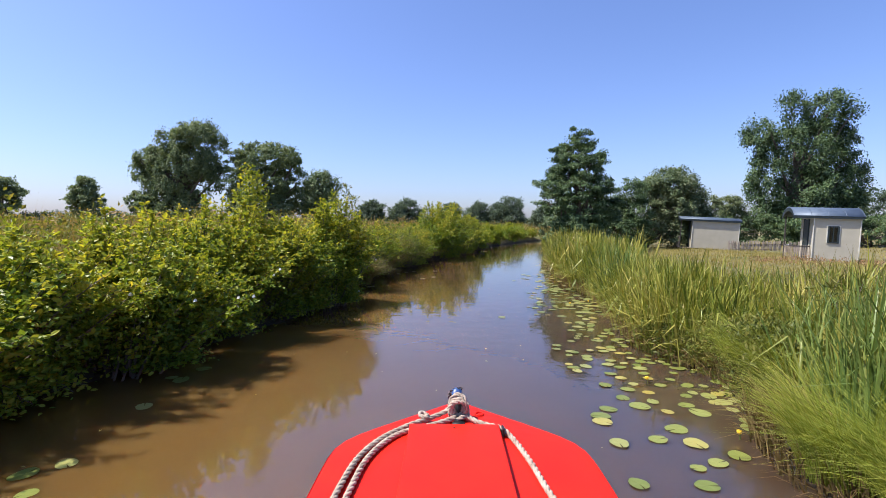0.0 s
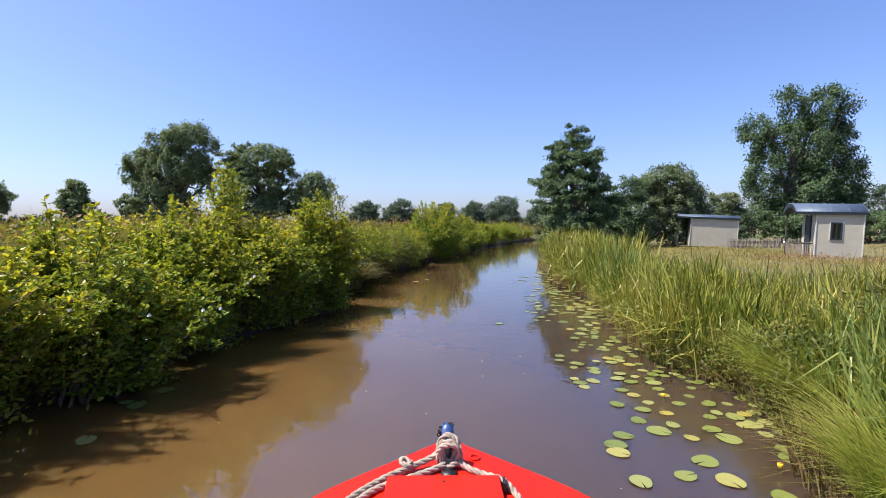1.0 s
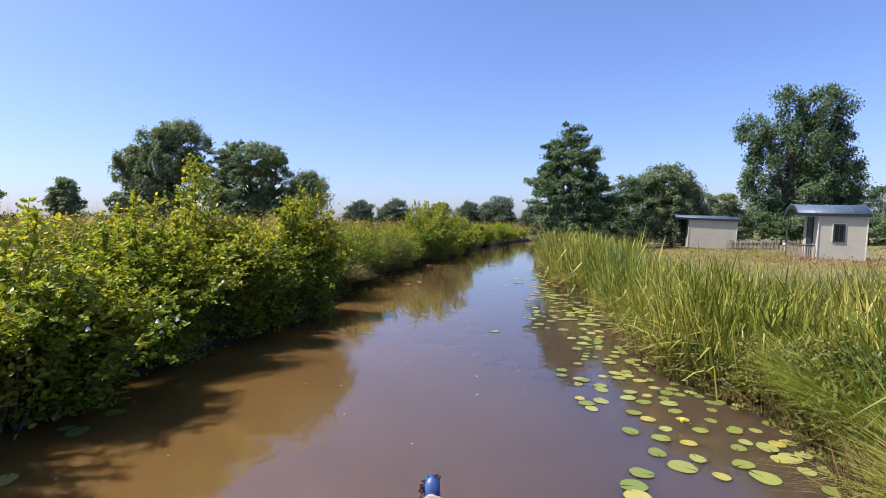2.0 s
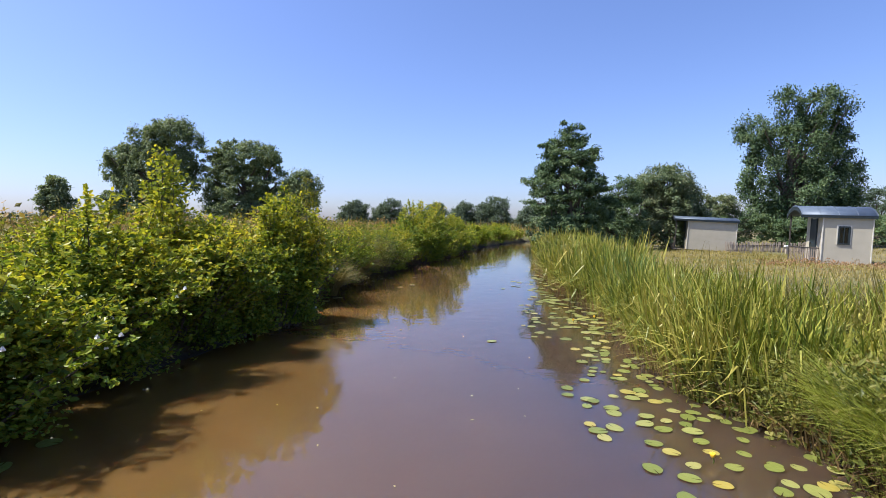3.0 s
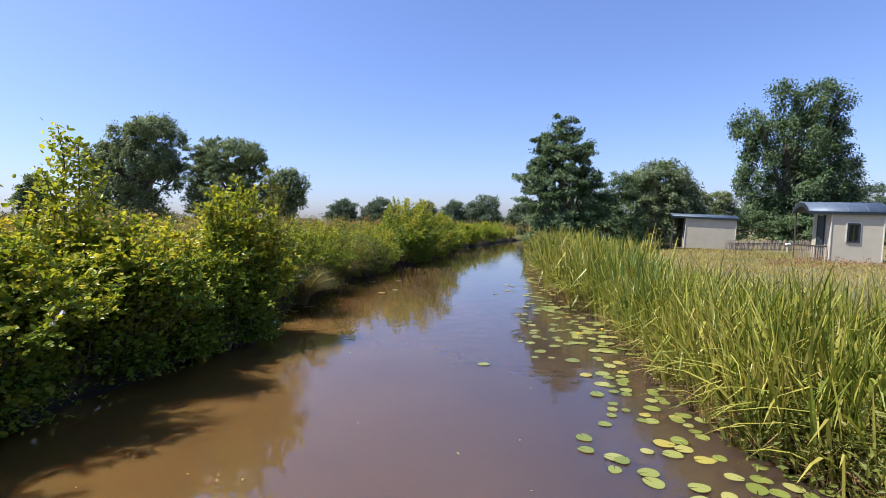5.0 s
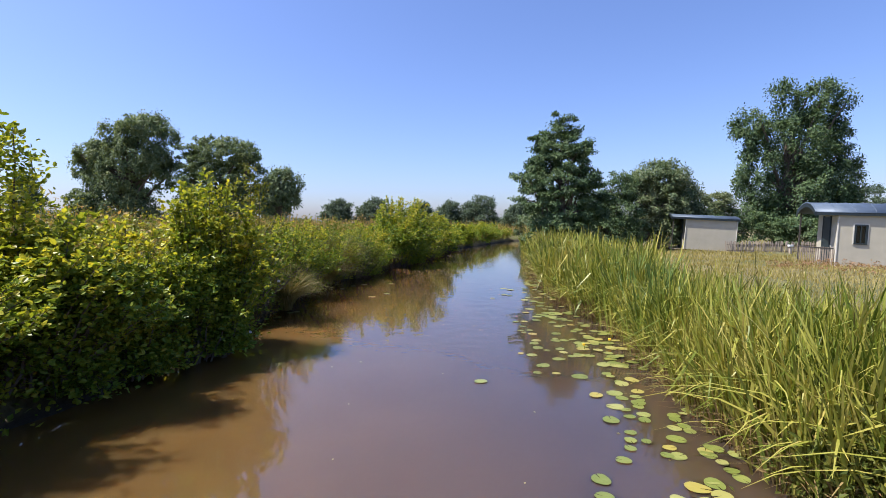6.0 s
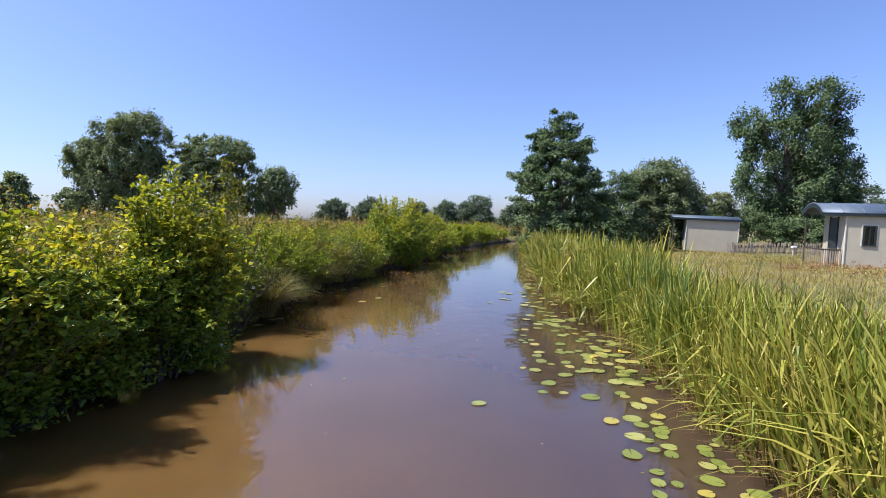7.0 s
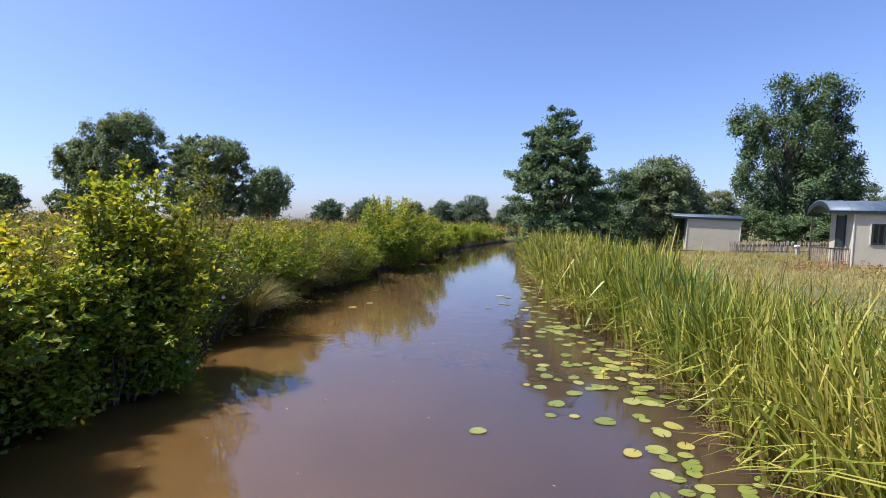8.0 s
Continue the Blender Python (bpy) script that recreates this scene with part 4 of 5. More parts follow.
# ---------------- huts ----------------
def hut(at, turn, length, label, H=1.72, z0=0.36, tilt=1.8, bow=0.36):
    """A small wagon hut: boarded walls, bowed metal roof with an overhanging porch, door end, window, wheels."""
    W, OV = 1.75, 0.72
    g = float(height(at[0], at[1]))
    ob = empty("hut", pose(at[0], at[1], g, 0, tilt, turn), label, "hut")
    base = z0 - g + 0.0
    T = 0.06

    def arch(u):
        return H + (bow - 0.03) * (1 - (2 * u - 1) ** 2) ** 0.9

    # side wall with the window opening, far wall
    wx0, wx1, wz0, wz1 = length * 0.335, length * 0.335 + 0.32, base + 0.84, base + 1.46
    if length > 2.4:
        segs = [(0, length, base, base + H)]
    else:
        segs = [(0, wx0, base, base + H), (wx1, length, base, base + H), (wx0, wx1, base, wz0), (wx0, wx1, wz1, base + H)]
    bm = bmesh.new()
    for a, b, c, d in segs:
        box_into(bm, (b - a, T, d - c), ((a + b) / 2, T / 2, (c + d) / 2))
    part("side_wall", bm, M_CREAM, ob, "cream painted board wall")
    part("side_wall", box((length, T, H), (length / 2, W - T / 2, base + H / 2)), M_CREAM, ob, "cream painted board wall")
    # end walls with bowed gables
    for x, nm in ((T / 2 + 0.002, "front_wall"), (length - T / 2 - 0.002, "back_wall")):
        bm = bmesh.new()
        ring = [(0, T, base), (0, W - T, base)] + [(0, T + (W - 2 * T) * (1 - u), base + arch(1 - u)) for u in np.linspace(0, 1, 13)]
        vs = [bm.verts.new((x - T / 2, y, z)) for _, y, z in ring]
        fc = bm.faces.new(vs)
        ex = bmesh.ops.extrude_face_region(bm, geom=[fc])
        bmesh.ops.translate(bm, vec=(T, 0, 0), verts=[e for e in ex["geom"] if isinstance(e, bmesh.types.BMVert)])
        part(nm, bm, M_CREAM, ob)
    for x, y in ((-0.004, -0.004), (length - 0.036, -0.004)):
        part("corner_trim", box((0.035, 0.05, H), (x + 0.02, y + 0.002, base + H / 2), bevel=0.004), M_TRIM, ob, "pale corner trim")
    door = part("door", box((0.04, 0.56, 1.74), (-0.022, 0.84, base + 0.88), bevel=0.006), M_DOOR, ob, "dark green front door")
    part("door_handle", box((0.03, 0.10, 0.02), (-0.055, 1.04, base + 0.80), bevel=0.004), M_BLACK, door)
    for y in (0.53, 1.15):
        part("door_jamb", box((0.05, 0.06, 1.78), (-0.026, y, base + 0.90), bevel=0.004), M_DOOR, ob, "dark door jamb")
    # roof: a bowed sheet over house and porch
    bm = bmesh.new()
    us = np.linspace(0, 1, 15)
    e = 0.10
    up = [(-e + (W + 2 * e) * u, base + H - 0.02 + bow * (1 - (2 * u - 1) ** 2) ** 0.85) for u in us]
    x0, x1 = -OV, length + 0.08
    lo = [[bm.verts.new((x, y, z)) for y, z in up] for x in (x0, x1)]
    hi = [[bm.verts.new((x, y, z + 0.045)) for y, z in up] for x in (x0, x1)]
    for k in range(14):
        bm.faces.new((lo[0][k], lo[0][k + 1], lo[1][k + 1], lo[1][k]))
        bm.faces.new((hi[0][k], hi[0][k + 1], hi[1][k + 1], hi[1][k]))
        for s_ in (0, 1):
            bm.faces.new((lo[s_][k], lo[s_][k + 1], hi[s_][k + 1], hi[s_][k]))
    for k in (0, 14):
        bm.faces.new((lo[0][k], lo[1][k], hi[1][k], hi[0][k]))
    roof = part("roof", bm, M_ROOF, ob, "bowed blue-grey metal roof", True)
    for k in range(int(length / 0.45) + 2):
        x = x0 + 0.02 + k * (x1 - x0 - 0.04) / (int(length / 0.45) + 1)
        ys = [(-e + (W + 2 * e) * u, base + H + 0.028 + bow * (1 - (2 * u - 1) ** 2) ** 0.85) for u in us]
        v, f = tube_arrays([(x, y, z) for y, z in ys], 0.012, 5)
        sm = link_mesh("roof_seam", v, f, M_ROOF, roof)
    bm = bmesh.new()
    lo = [[bm.verts.new((x, y, z - 0.13)) for y, z in up] for x in (x0 + 0.006, x0 + 0.036)]
    hi = [[bm.verts.new((x, y, z - 0.003)) for y, z in up] for x in (x0 + 0.006, x0 + 0.036)]
    for k in range(14):
        bm.faces.new((lo[0][k], lo[0][k + 1], lo[1][k + 1], lo[1][k]))
        bm.faces.new((hi[0][k], hi[0][k + 1], hi[1][k + 1], hi[1][k]))
        for s_ in (0, 1):
            bm.faces.new((lo[s_][k], lo[s_][k + 1], hi[s_][k + 1], hi[s_][k]))
    for k in (0, 14):
        bm.faces.new((lo[0][k], lo[1][k], hi[1][k], hi[0][k]))
    part("barge_board", bm, M_DOOR, ob, "dark bowed board under the roof end")
    part("fascia", box((length + OV + 0.1, 0.03, 0.09), ((length - OV) / 2 + 0.02, -0.085, base + H - 0.05)), M_DOOR, ob, "dark eave board")
    # window
    if length <= 2.4:
        win = part("window", box((wx1 - wx0 + 0.08, 0.03, 0.05), ((wx0 + wx1) / 2, -0.022, wz0 - 0.02), bevel=0.004), M_DOOR, ob, "small window with dark frame")
        for a, b, c, d in ((wx0 - 0.035, wx0 + 0.02, wz0, wz1 + 0.03), (wx1 - 0.02, wx1 + 0.035, wz0, wz1 + 0.03), (wx0, wx1, wz1 - 0.01, wz1 + 0.04), ((wx0 + wx1) / 2 - 0.012, (wx0 + wx1) / 2 + 0.012, wz0, wz1)):
            part("window_frame", box((b - a, 0.045, d - c), ((a + b) / 2, -0.012, (c + d) / 2)), M_DOOR, win)
        for a, b, c, d in ((wx0 - 0.07, wx0 - 0.036, wz0 - 0.05, wz1 + 0.075), (wx1 + 0.036, wx1 + 0.07, wz0 - 0.05, wz1 + 0.075), (wx0 - 0.036, wx1 + 0.036, wz1 + 0.041, wz1 + 0.075)):
            part("window_surround", box((b - a, 0.02, d - c), ((a + b) / 2, -0.010, (c + d) / 2)), M_TRIM, win, "pale window surround")
        for a, b in ((wx0 + 0.02, (wx0 + wx1) / 2 - 0.012), ((wx0 + wx1) / 2 + 0.012, wx1 - 0.02)):
            part("pane", box((b - a, 0.006, wz1 - wz0), ((a + b) / 2, 0.012, (wz0 + wz1) / 2)), M_GLASS, win)
    # floor, chassis, porch, wheels
    part("floor", box((length, W - 0.02, 0.05), (length / 2, W / 2, base - 0.027)), M_DARKWOOD, ob)
    part("chassis", box((length + OV * 0.9, 0.10, 0.10), (length / 2 - OV * 0.4, 0.25, base - 0.105)), M_DARKWOOD, ob)
    part("chassis", box((length + OV * 0.9, 0.10, 0.10), (length / 2 - OV * 0.4, W - 0.25, base - 0.105)), M_DARKWOOD, ob)
    for k in range(6):
        part("porch_board", box((0.105, W, 0.03), (-0.06 - k * 0.112, W / 2, base - 0.02)), M_WOOD, ob)
    for y in ((0.06, W - 0.06) if length > 2.4 else (W - 0.06,)):
        part("porch_post", box((0.05, 0.05, H + 0.02), (-OV + 0.12, y, base + H / 2), bevel=0.005), M_DARKWOOD, ob)
    part("handrail", box((0.04, W - 0.1, 0.04), (-OV + 0.12, W / 2, base + 0.62)), M_DARKWOOD, ob)
    for k in range(9):
        part("baluster", box((0.02, 0.025, 0.60), (-OV + 0.12, 0.14 + k * (W - 0.28) / 8, base + 0.31)), M_WOOD, ob)
    if length <= 2.4:
        part("handrail", box((OV - 0.16, 0.04, 0.04), (-OV / 2 + 0.04, 0.06, base + 0.62)), M_DARKWOOD, ob)
        for k in range(8):
            part("baluster", box((0.04, 0.02, 0.66), (-OV + 0.16 + k * 0.072, 0.06, base + 0.33)), M_PALE, ob, "pale wooden baluster")
        part("deck_edge", box((OV + 0.25, 0.05, 0.10), (-OV / 2 - 0.06, 0.0, base - 0.06)), M_DARKWOOD, ob, "dark edge board of the porch")
    for x in (0.35, length - 0.35):
        for y in (0.12, W - 0.12):
            wb = bmesh.new()
            r = max(0.10, (base - 0.03) / 2 + 0.04)
            bmesh.ops.create_cone(wb, cap_ends=True, segments=20, radius1=r, radius2=r, depth=0.10, matrix=pose(x, y, r - 0.03, 90))
            wh = part("wheel", wb, M_RUBBER, ob, "small black wheel")
            hb = bmesh.new()
            bmesh.ops.create_cone(hb, cap_ends=True, segments=12, radius1=r * 0.45, radius2=r * 0.4, depth=0.12, matrix=pose(x, y, r - 0.03, 90))
            part("hub", hb, M_IRON, wh)
    return ob


hut((14.1, 29.4), -16, 2.52, "cream wooden wagon hut with shallow metal roof", tilt=3.2, bow=0.16)
hut((14.85, 20.45), -21, 1.60, "cream wooden wagon hut with porch and small window", 1.90, 0.24)

# paling fence between the huts
fence = empty("paling_fence", pose(15.7, 28.2, 0.2), "low rustic fence of split grey palings", "fence")
pal = box((0.036, 0.02, 0.66), (0, 0, 0.33))
pal_me = bpy.data.meshes.new("paling")
pal.to_mesh(pal_me)
pal.free()
pal_me.materials.append(M_PALE)
FA, FB = Vector((0, 0, 0)), Vector((4.9, -1.0, 0))
for k in range(84):
    p = FA.lerp(FB, k / 83)
    o = new("paling", pal_me)
    o.parent = fence
    o.matrix_basis = pose(p.x + random.uniform(-0.01, 0.01), p.y, -0.05 + random.uniform(-0.06, 0.06), random.uniform(-4, 4), random.uniform(-5, 5), -12 + random.uniform(-15, 15))
for z in (0.15, 0.45):
    v, f = tube_arrays([(FA.x + (FB.x - FA.x) * s + 0.02, FA.y + (FB.y - FA.y) * s - 0.02, z) for s in np.linspace(0, 1, 6)], 0.008, 5)
    link_mesh("fence_wire", v, f, M_IRON, fence)
post = empty("marker_post", pose(17.9, 26.6, 0.18), "short pale marker post with a white cap", "post")
part("shaft", box((0.10, 0.10, 0.44), (0, 0, 0.22), bevel=0.012), M_PALE, post)
part("cap", box((0.22, 0.14, 0.10), (0, 0, 0.49), bevel=0.02), M_WHITE, post)


# ---------------- water lilies ----------------
BOW_X, BOW_Y = 0.106, 3.27


def pad_mesh(seed):
    r_ = random.Random(seed)
    bm = bmesh.new()
    c = bm.verts.new((0, 0, 0.0))
    ring = []
    notch = 0.10
    for k in range(23):
        a = notch + (2 * math.pi - 2 * notch) * k / 22
        r = 1 + 0.04 * math.sin(3 * a + seed) + r_.uniform(-0.015, 0.015)
        ring.append(bm.verts.new((r * math.cos(a) * 1.08, r * math.sin(a) * 0.92, 0.02 + 0.05 * abs(math.sin(2 * a + seed)) ** 3)))
    for a, b in zip(ring, ring[1:]):
        bm.faces.new((c, a, b))
    ex = bmesh.ops.extrude_face_region(bm, geom=list(bm.faces))
    bmesh.ops.translate(bm, vec=(0, 0, 0.03), verts=[e for e in ex["geom"] if isinstance(e, bmesh.types.BMVert)])
    bmesh.ops.recalc_face_normals(bm, faces=bm.faces)
    me = bpy.data.meshes.new("lily_pad")
    bm.to_mesh(me)
    bm.free()
    me.materials.append(M_PAD)
    return me


PAD_MESHES = [pad_mesh(k) for k in range(6)]


def lily(x, y, r):
    o = new("lily_pad", random.choice(PAD_MESHES))
    o.matrix_basis = pose(x, y, 0.004 + random.uniform(0, 0.004), random.uniform(-2, 2), random.uniform(-2, 2), random.uniform(0, 360)) @ Matrix.Diagonal((r, r, r * 0.5, 1))
    tagged(o, "round notched green water lily pad floating", "lily pad", "water lily pads")


PADS_A = [(1.79, 2.98), (1.34, 2.99), (1.85, 3.22), (2.03, 3.3), (2.25, 3.42), (1.41, 3.6), (2.02, 3.62), (1.75, 3.68), (1.99, 3.89), (2.65, 3.93), (1.4, 4.02), (2.7, 4.08), (1.42, 4.15), (2.37, 4.26), (2.08, 4.28), (1.54, 4.32), (2.72, 4.35), (2.88, 4.38), (1.87, 4.41), (2.33, 4.45), (2.04, 4.53), (2.73, 4.54), (1.78, 4.63), (2.45, 4.71), (2.68, 4.72), (3.22, 4.73), (2.1, 4.79), (1.92, 4.88), (3.03, 4.99), (1.72, 5.01), (2.6, 5.02), (2.32, 5.03), (2.04, 5.06), (2.99, 5.17), (2.52, 5.24), (1.97, 5.26), (2.28, 5.26), (1.9, 5.41), (2.3, 5.45), (2.66, 5.48), (1.54, 5.51), (3.04, 5.54), (2.33, 5.64), (1.53, 5.65), (2.1, 5.68), (2.75, 5.68), (1.69, 5.71), (1.5, 5.78)]
PADS_B = [(2.34, 5.78), (1.99, 5.8), (2.89, 5.89), (2.44, 5.94), (2.07, 5.96), (1.8, 6.03), (2.79, 6.08), (2.38, 6.09), (1.82, 6.16), (1.6, 6.21), (2.31, 6.33), (1.67, 6.39), (2.12, 6.42), (1.95, 6.48), (1.49, 6.51), (2.14, 6.6), (2.51, 6.71), (1.54, 6.72), (2.51, 6.93), (1.8, 6.98), (2.16, 7.05), (2.58, 7.15), (1.93, 7.17), (2.24, 7.17), (2.86, 7.25), (1.99, 7.31), (2.37, 7.32), (2.05, 7.45), (2.56, 7.47), (3.08, 7.51), (2.81, 7.61), (1.98, 7.71), (2.56, 7.71), (2.18, 7.78), (2.14, 8.02), (2.4, 8.11), (2.93, 8.25), (2.06, 8.33), (2.27, 8.38), (2.53, 8.43), (2.46, 8.66), (2.96, 8.78), (2.43, 8.92), (1.84, 9.05), (1.63, 9.08), (2.93, 9.19), (2.74, 9.29), (2.66, 9.6)]
PADS_C = [(2.85, 9.75), (2.24, 9.76), (2.47, 9.77), (1.72, 9.83), (3.19, 9.93), (2.18, 10.14), (1.88, 10.2), (2.77, 10.56), (2.37, 10.61), (1.95, 10.62), (1.99, 11.05), (2.68, 11.2), (1.84, 11.29), (2.64, 11.66), (3.0, 11.85), (2.04, 12.01), (2.66, 12.21), (3.13, 12.91)]
for px, py in PADS_A + PADS_B + PADS_C:
    lily(px, py, random.uniform(0.045, 0.078) * (1.22 if py < 5 else 1.0))
for px, py in PADS_B[::3] + PADS_C:
    a = random.uniform(0, 6.28)
    lily(px + 0.15 * math.cos(a), py + 0.18 * math.sin(a), random.uniform(0.04, 0.07))
for k in range(60):
    py = random.uniform(8.4, 13.0)
    lily(float(bank_r(py)) - 0.2 - min(abs(random.gauss(0, 0.6)), 1.3), py, random.uniform(0.055, 0.09))
for k in range(46):
    py = random.uniform(12.5, 18.0)
    lily(float(bank_r(py)) - 0.15 - abs(random.gauss(0, 0.55)), py, random.uniform(0.055, 0.095))
for k in range(40):
    py = random.uniform(4.2, 8.4)
    lily(float(bank_r(py)) - 0.1 - abs(random.gauss(0, 0.3)), py, random.uniform(0.035, 0.065))
for px, py in ((-2.89, 2.93), (-2.66, 2.7), (-2.72, 3.09), (-3.11, 5.02), (-2.96, 4.95), (-2.87, 4.18), (-2.93, 5.37), (-2.45, 12.45), (-2.25, 13.0), (-2.35, 12.9), (-1.95, 16.3), (-1.75, 16.9), (-1.5, 17.2), (-0.76, 17.4), (0.93, 8.78), (-1.0, 14.9), (-0.7, 15.4)):
    lily(px, py, random.uniform(0.06, 0.095))


fleck = bmesh.new()
vs = [fleck.verts.new(p) for p in ((-0.5, -0.18, 0), (0.1, -0.3, 0.12), (0.55, 0.05, 0.0), (0.0, 0.28, 0.1))]
fleck.faces.new(vs)
ex = bmesh.ops.extrude_face_region(fleck, geom=list(fleck.faces))
bmesh.ops.translate(fleck, vec=(0, 0, 0.06), verts=[e for e in ex["geom"] if isinstance(e, bmesh.types.BMVert)])
fleck_me = bpy.data.meshes.new("floating_leaf")
fleck.to_mesh(fleck_me)
fleck.free()
fleck_me.materials.append(M_DRY)
for k in range(46):
    py = random.uniform(2.6, 13)
    px = random.uniform(float(bank_l(py)) + 0.9, 2.4)
    if abs(px - BOW_X) < 1.0 and py < BOW_Y + 0.15:
        continue
    o = new("floating_leaf", fleck_me)
    w = random.uniform(0.012, 0.038)
    o.matrix_basis = pose(px, py, 0.003, 0, 0, random.uniform(0, 360)) @ Matrix.Diagonal((w, w, w, 1))
    tagged(o, "tiny pale fallen leaf floating on the water", "leaf", "floating leaves")


def flower(x, y, h):
    ob = empty("lily_flower", pose(x, y, 0.0), "yellow water lily bud standing above the pads", "flower", "yellow lily buds")
    v, f = tube_arrays([(0, 0, -0.1), (0.01, 0, h * 0.5), (0.0, 0.0, h)], 0.005, 6)
    link_mesh("stalk", v, f, M_IRIS, ob, True)
    for k in range(5):
        bm = bmesh.new()
        bmesh.ops.create_uvsphere(bm, u_segments=8, v_segments=6, radius=0.02)
        bmesh.ops.transform(bm, matrix=pose(0, 0, h + 0.012, 0, 0, 72 * k) @ pose(0.011, 0, 0, 0, 18) @ Matrix.Diagonal((0.35, 0.8, 0.95, 1)), verts=bm.verts)
        part("petal", bm, M_YELLOW, ob, smooth=True)
    return ob


flower(2.42, 3.72, 0.05)
flower(2.2, 5.1, 0.05)
flower(2.95, 10.35, 0.07)
flower(2.5, 10.1, 0.06)

# ---------------- red boat ----------------
boat = empty("boat", pose(BOW_X, BOW_Y, 0, 0, 0, 1.4), "bright red open boat with rope at its bow", "boat")
DECK, LONG, AFT = 0.45, 6.1, 5.5
FORE = 3.3


def beam(s):
    u = 1.09 * s
    return u / (1 + (u / 0.74) ** 10) ** 0.1 * (1 - 0.16 * max(0.0, (s - 3.6) / 2.0) ** 2)


def deck_piece(s0, s1, inner=None, z=DECK, thick=0.03, n=16, side=0):
    """A stretch of deck between two distances from the stem; inner: the half width left open."""
    bm = bmesh.new()
    for sgn in (side,):
        rows = []
        for k in range(n + 1):
            s = s0 + (s1 - s0) * k / n
            w = max(beam(s), 0.004)
            a, b = (-w, w) if sgn == 0 else (sgn * (w - inner), sgn * w)
            mid = 0.012 if sgn == 0 else 0.0
            rows.append([bm.verts.new((a, -s, z)), bm.verts.new(((a + b) / 2, -s, z + mid)), bm.verts.new((b, -s, z))])
        for p, q in zip(rows, rows[1:]):
            for j in (0, 1):
                bm.faces.new((p[j], p[j + 1], q[j + 1], q[j]))
    ex = bmesh.ops.extrude_face_region(bm, geom=list(bm.faces))
    bmesh.ops.translate(bm, vec=(0, 0, -thick), verts=[e for e in ex["geom"] if isinstance(e, bmesh.types.BMVert)])
    return bm


part("foredeck", deck_piece(0.0, FORE, n=34), M_RED, boat, "glossy red foredeck")
for sgn in (1, -1):
    part("side_deck", deck_piece(FORE, AFT, 0.16, side=sgn), M_RED, boat)
part("aft_deck", deck_piece(AFT, LONG), M_RED, boat)
bm = bmesh.new()
rows = []
for k in range(41):
    s = LONG * (k / 40) ** 1.5
    w = max(beam(s), 0.004)
    rows.append([bm.verts.new((sx * w * q, -s - (1 - q) * 0.35 * (1 - s / LONG), z)) for sx, q, z in ((-1, 1.012, DECK - 0.005), (-1, 0.97, 0.2), (-1, 0.86, -0.12), (0, 0.5, -0.2), (1, 0.86, -0.12), (1, 0.97, 0.2), (1, 1.012, DECK - 0.005))])
for p, q in zip(rows, rows[1:]):
    for j in range(6):
        bm.faces.new((p[j], p[j + 1], q[j + 1], q[j]))
bm.faces.new(rows[-1])
part("hull", bm, M_RED, boat, "red painted hull", True)
for sgn in (1, -1):
    bm = bmesh.new()
    pts = [(sgn * (beam(s) - 0.16), -s) for s in np.linspace(FORE, AFT, 14)]
    vs = [(bm.verts.new((x, y, 0.06)), bm.verts.new((x, y, DECK - 0.031))) for x, y in pts]
    for p, q in zip(vs, vs[1:]):
        bm.faces.new((p[0], q[0], q[1], p[1]))
    part("cockpit_lining", bm, M_RED, boat)
part("bulkhead", box((2 * beam(FORE) - 0.34, 0.03, DECK - 0.10), (0, -FORE - 0.02, 0.06 + (DECK - 0.10) / 2)), M_RED, boat)
part("bulkhead", box((2 * beam(AFT) - 0.34, 0.03, DECK - 0.10), (0, -AFT + 0.02, 0.06 + (DECK - 0.10) / 2)), M_RED, boat)
part("cockpit_floor", box((1.10, AFT - FORE - 0.05, 0.03), (0, -(FORE + AFT) / 2, 0.075)), M_GREYDECK, boat, "grey painted cockpit floor")
for s in (4.1, 5.05):
    part("thwart", box((2 * beam(s) - 0.33, 0.28, 0.035), (0, -s, 0.33), bevel=0.01), M_RED, boat, "red bench seat")
hatch = part("hatch", box((0.56, 1.50, 0.05), (-0.03, -1.285, DECK + 0.031), bevel=0.008), M_RED, boat, "raised red hatch cover")
part("hatch_bolt", box((0.012, 0.012, 0.006), (-0.03, -0.60, DECK + 0.058), bevel=0.002), M_IRON, hatch)
part("hatch_catch", box((0.012, 0.07, 0.05), (0.268, -0.60, DECK + 0.04), bevel=0.003), M_BLACK, hatch)
# stem post with its blue cap and chain
bm = bmesh.new()
bmesh.ops.create_cone(bm, cap_ends=True, segments=16, radius1=0.042, radius2=0.036, depth=0.16, matrix=pose(-0.005, -0.05, DECK + 0.03))
bmesh.ops.bevel(bm, geom=[e for e in bm.edges if abs(e.verts[0].co.z - e.verts[1].co.z) < 1e-4 and e.verts[0].co.z > DECK + 0.05], offset=0.008, segments=2, affect='EDGES')
stem = part("stem_post", bm, M_BLUE, boat, "short dark blue post", True)


def link_ring(c, r, rot):
    a = np.linspace(0, 2 * np.pi, 13)
    p = np.stack([r * np.cos(a), 1.5 * r * np.sin(a), 0 * a, np.ones(13)], 1) @ np.array(rot).T
    return tube_arrays(p[:, :3] + np.array(c), 0.0045, 5)


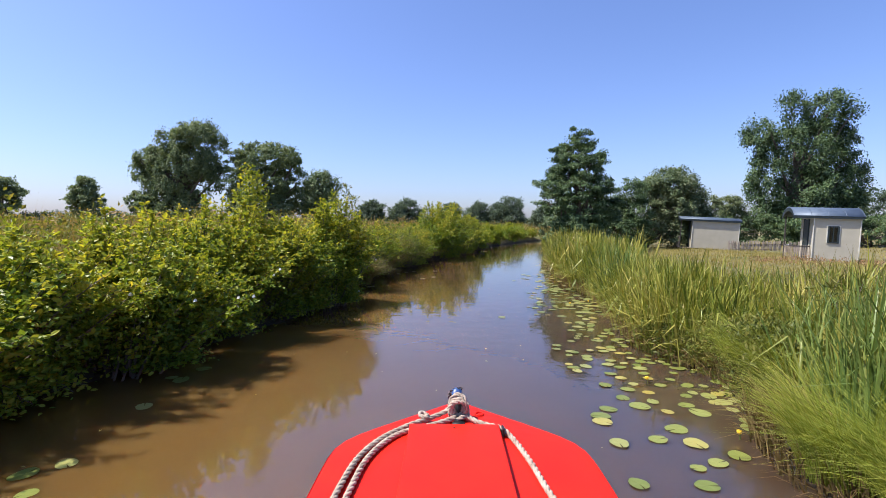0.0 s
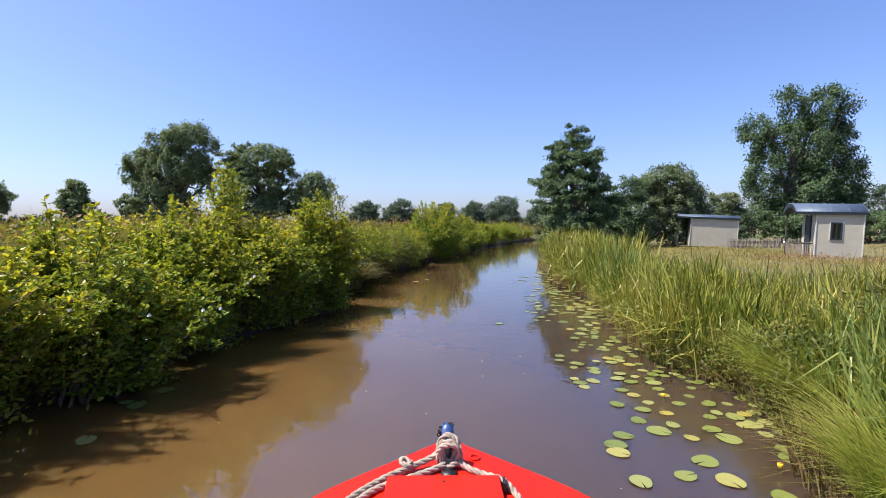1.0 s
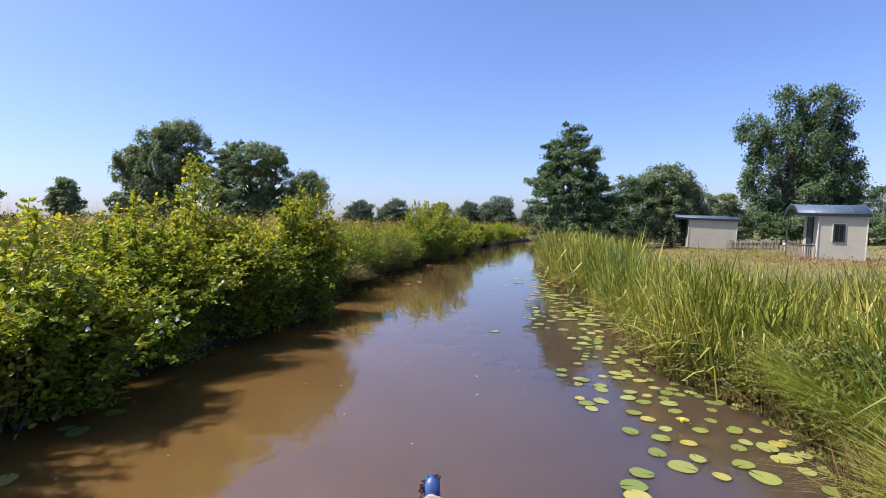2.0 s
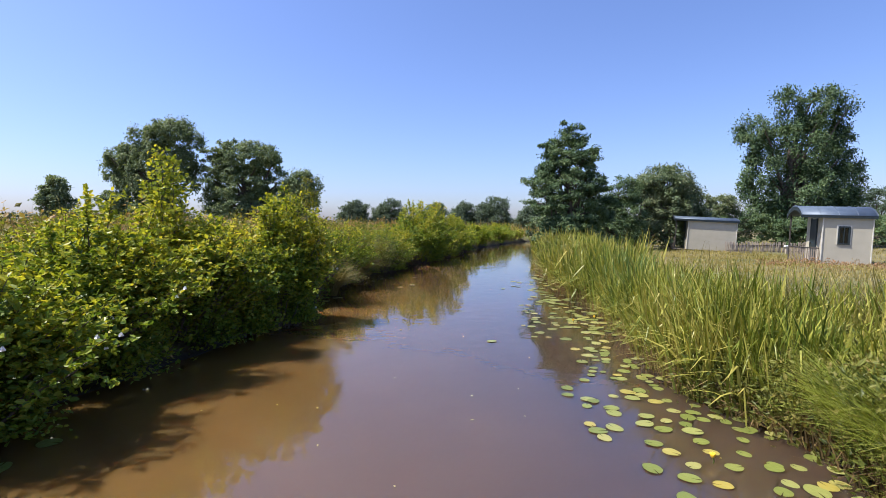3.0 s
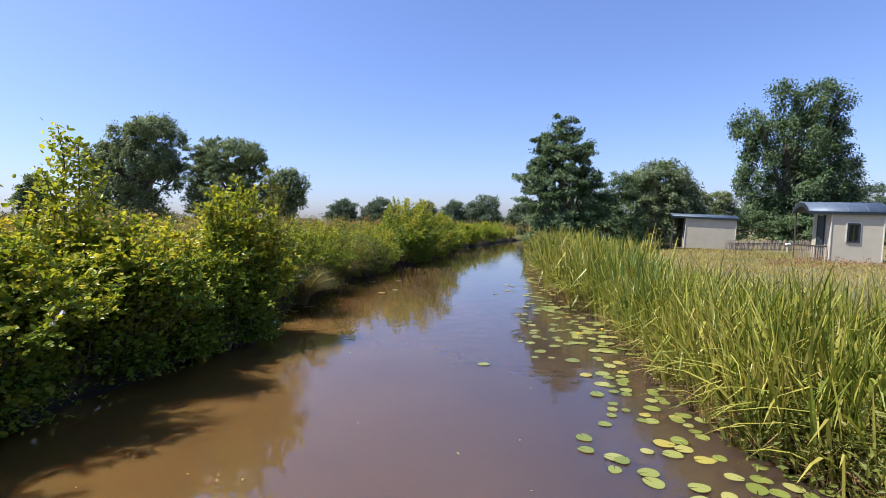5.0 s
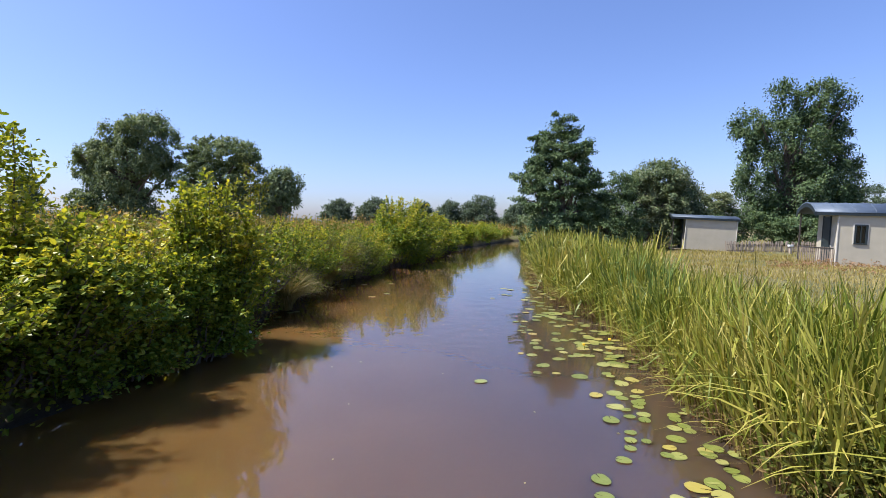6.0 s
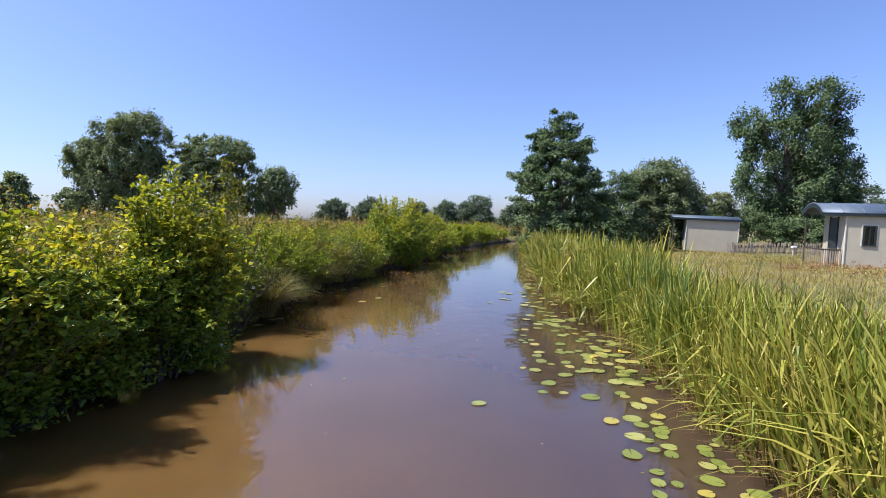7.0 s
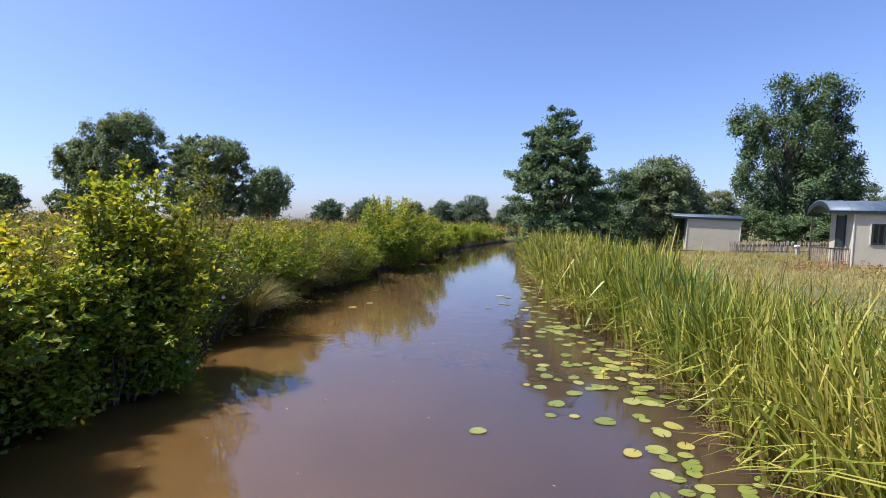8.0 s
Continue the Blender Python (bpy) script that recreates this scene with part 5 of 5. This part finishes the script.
for k, c in enumerate(((-0.02, -0.05, 0.555), (0.005, -0.045, 0.558), (0.025, -0.05, 0.562), (-0.042, -0.055, 0.545), (-0.052, -0.06, 0.522), (-0.055, -0.06, 0.50), (-0.058, -0.062, 0.478))):
    v, f = link_ring(c, 0.009, pose(0, 0, 0, 50 * k, 35 + 40 * k, 70 * k))
    link_mesh("chain_link", v, f, M_IRON, stem, True)
# mooring post under the knot
bm = bmesh.new()
bmesh.ops.create_cone(bm, cap_ends=True, segments=14, radius1=0.032, radius2=0.028, depth=0.15, matrix=pose(0.0, -0.33, DECK + 0.065))
bmesh.ops.create_cone(bm, cap_ends=True, segments=14, radius1=0.046, radius2=0.04, depth=0.02, matrix=pose(0.0, -0.44, DECK + 0.014))
part("mooring_post", bm, M_BLACK, boat, "black iron mooring post", True)
a = np.linspace(0, 2 * np.pi, 25)
v, f = tube_arrays(np.stack([0.145 + 0.026 * np.cos(a), -0.27 + 0.03 * np.sin(a), 0 * a + DECK + 0.014], 1), 0.005, 6)
link_mesh("deck_ring", v, f, M_RED, boat, True)


for sx in (-0.66, 0.66):
    cleat = part("cleat", box((0.05, 0.07, 0.03), (sx, -2.14, DECK + 0.018), bevel=0.006), M_BLACK, boat, "black iron cleat")
    part("cleat_horn", box((0.025, 0.20, 0.022), (sx, -2.14, DECK + 0.042), bevel=0.008), M_BLACK, cleat)


def rope_piece(points, r=0.015, n=60):
    """Three twisted strands along a smooth line through the points."""
    P = np.asarray(points, float)
    t = np.linspace(0, len(P) - 1, n)
    i = np.clip(t.astype(int), 0, len(P) - 2)
    u = (t - i)[:, None]
    p0, p1, p2, p3 = P[np.maximum(i - 1, 0)], P[i], P[i + 1], P[np.minimum(i + 2, len(P) - 1)]
    c = 0.5 * (2 * p1 + (p2 - p0) * u + (2 * p0 - 5 * p1 + 4 * p2 - p3) * u ** 2 + (3 * p1 - p0 - 3 * p2 + p3) * u ** 3)
    tan = unit(np.gradient(c, axis=0))
    A = unit(np.cross(tan, np.array([0.2, 0.3, 0.93])))
    B = np.cross(tan, A)
    d = np.concatenate([[0], np.cumsum(np.linalg.norm(np.diff(c, axis=0), axis=1))])
    out = []
    for k in range(3):
        ph = (d / (r * 4.2) * 2 * np.pi / 2 + k * 2 * np.pi / 3)[:, None]
        out.append(tube_arrays(c + r * 0.52 * (np.cos(ph) * A + np.sin(ph) * B), r * 0.6, 6))
    return join_arrays(out)


rope = empty("mooring_rope", pose(BOW_X, BOW_Y, DECK, 0, 0, 1.4), "weathered pale twisted mooring rope knotted on the bow", "rope")
strands = [
    [(-0.02, -0.33, 0.10), (-0.10, -0.36, 0.055), (-0.21, -0.42, 0.035), (-0.34, -0.52, 0.025), (-0.47, -0.68, 0.02), (-0.56, -0.90, 0.02), (-0.60, -1.2, 0.02), (-0.62, -1.6, 0.02), (-0.66, -2.1, 0.02)],
    [(-0.02, -0.40, 0.04), (-0.12, -0.45, 0.025), (-0.24, -0.52, 0.02), (-0.36, -0.60, 0.02), (-0.45, -0.74, 0.02), (-0.52, -0.96, 0.02), (-0.55, -1.3, 0.02), (-0.58, -1.7, 0.02), (-0.66, -2.08, 0.02)],
    [(0.03, -0.36, 0.06), (0.10, -0.42, 0.03), (0.18, -0.47, 0.022), (0.27, -0.55, 0.03), (0.33, -0.70, 0.02), (0.38, -0.95, 0.018), (0.45, -1.4, 0.018), (0.66, -2.1, 0.02)],
]
for ln in strands:
    v, f = rope_piece(ln, 0.016, 220)
    link_mesh("rope_length", v, f, M_ROPE, rope, True)
for k in range(2):
    a = np.linspace(0, 2 * np.pi, 10)
    rr = 0.050 + 0.004 * k
    c = np.stack([rr * np.cos(a), -0.33 + rr * np.sin(a) * 0.9, 0.022 + 0.028 * k + 0.012 * np.sin(a + k)], 1)
    v, f = rope_piece(c, 0.016, 60)
    link_mesh("rope_turn", v, f, M_ROPE, rope, True)
# the hitch: upright loops before the post, a bight over its top and a tuck at its foot
for y, rx_, rz_, zc in ((-0.385, 0.052, 0.058, 0.085), (-0.372, 0.036, 0.060, 0.094)):
    a = np.linspace(-0.4, 2 * np.pi + 0.25, 12)
    c = np.stack([rx_ * np.cos(a) + 0.006 * np.sin(2 * a), y - 0.010 * np.sin(a), zc + rz_ * np.sin(a)], 1)
    v, f = rope_piece(c, 0.015, 80)
    link_mesh("rope_loop", v, f, M_ROPE, rope, True)
v, f = rope_piece([(-0.055, -0.37, 0.05), (-0.050, -0.33, 0.12), (-0.015, -0.315, 0.158), (0.030, -0.325, 0.150), (0.056, -0.35, 0.10), (0.060, -0.37, 0.035)], 0.016, 70)
link_mesh("rope_turn", v, f, M_ROPE, rope, True)
v, f = rope_piece([(0.055, -0.385, 0.03), (0.030, -0.405, 0.045), (0.000, -0.405, 0.030), (-0.030, -0.40, 0.022)], 0.015, 50)
link_mesh("rope_turn", v, f, M_ROPE, rope, True)
v, f = rope_piece([(-0.20, -0.40, 0.035), (-0.225, -0.37, 0.05), (-0.25, -0.38, 0.06), (-0.245, -0.42, 0.055), (-0.21, -0.43, 0.05), (-0.205, -0.39, 0.055)], 0.014, 50)
link_mesh("rope_end", v, f, M_ROPE, rope, True)
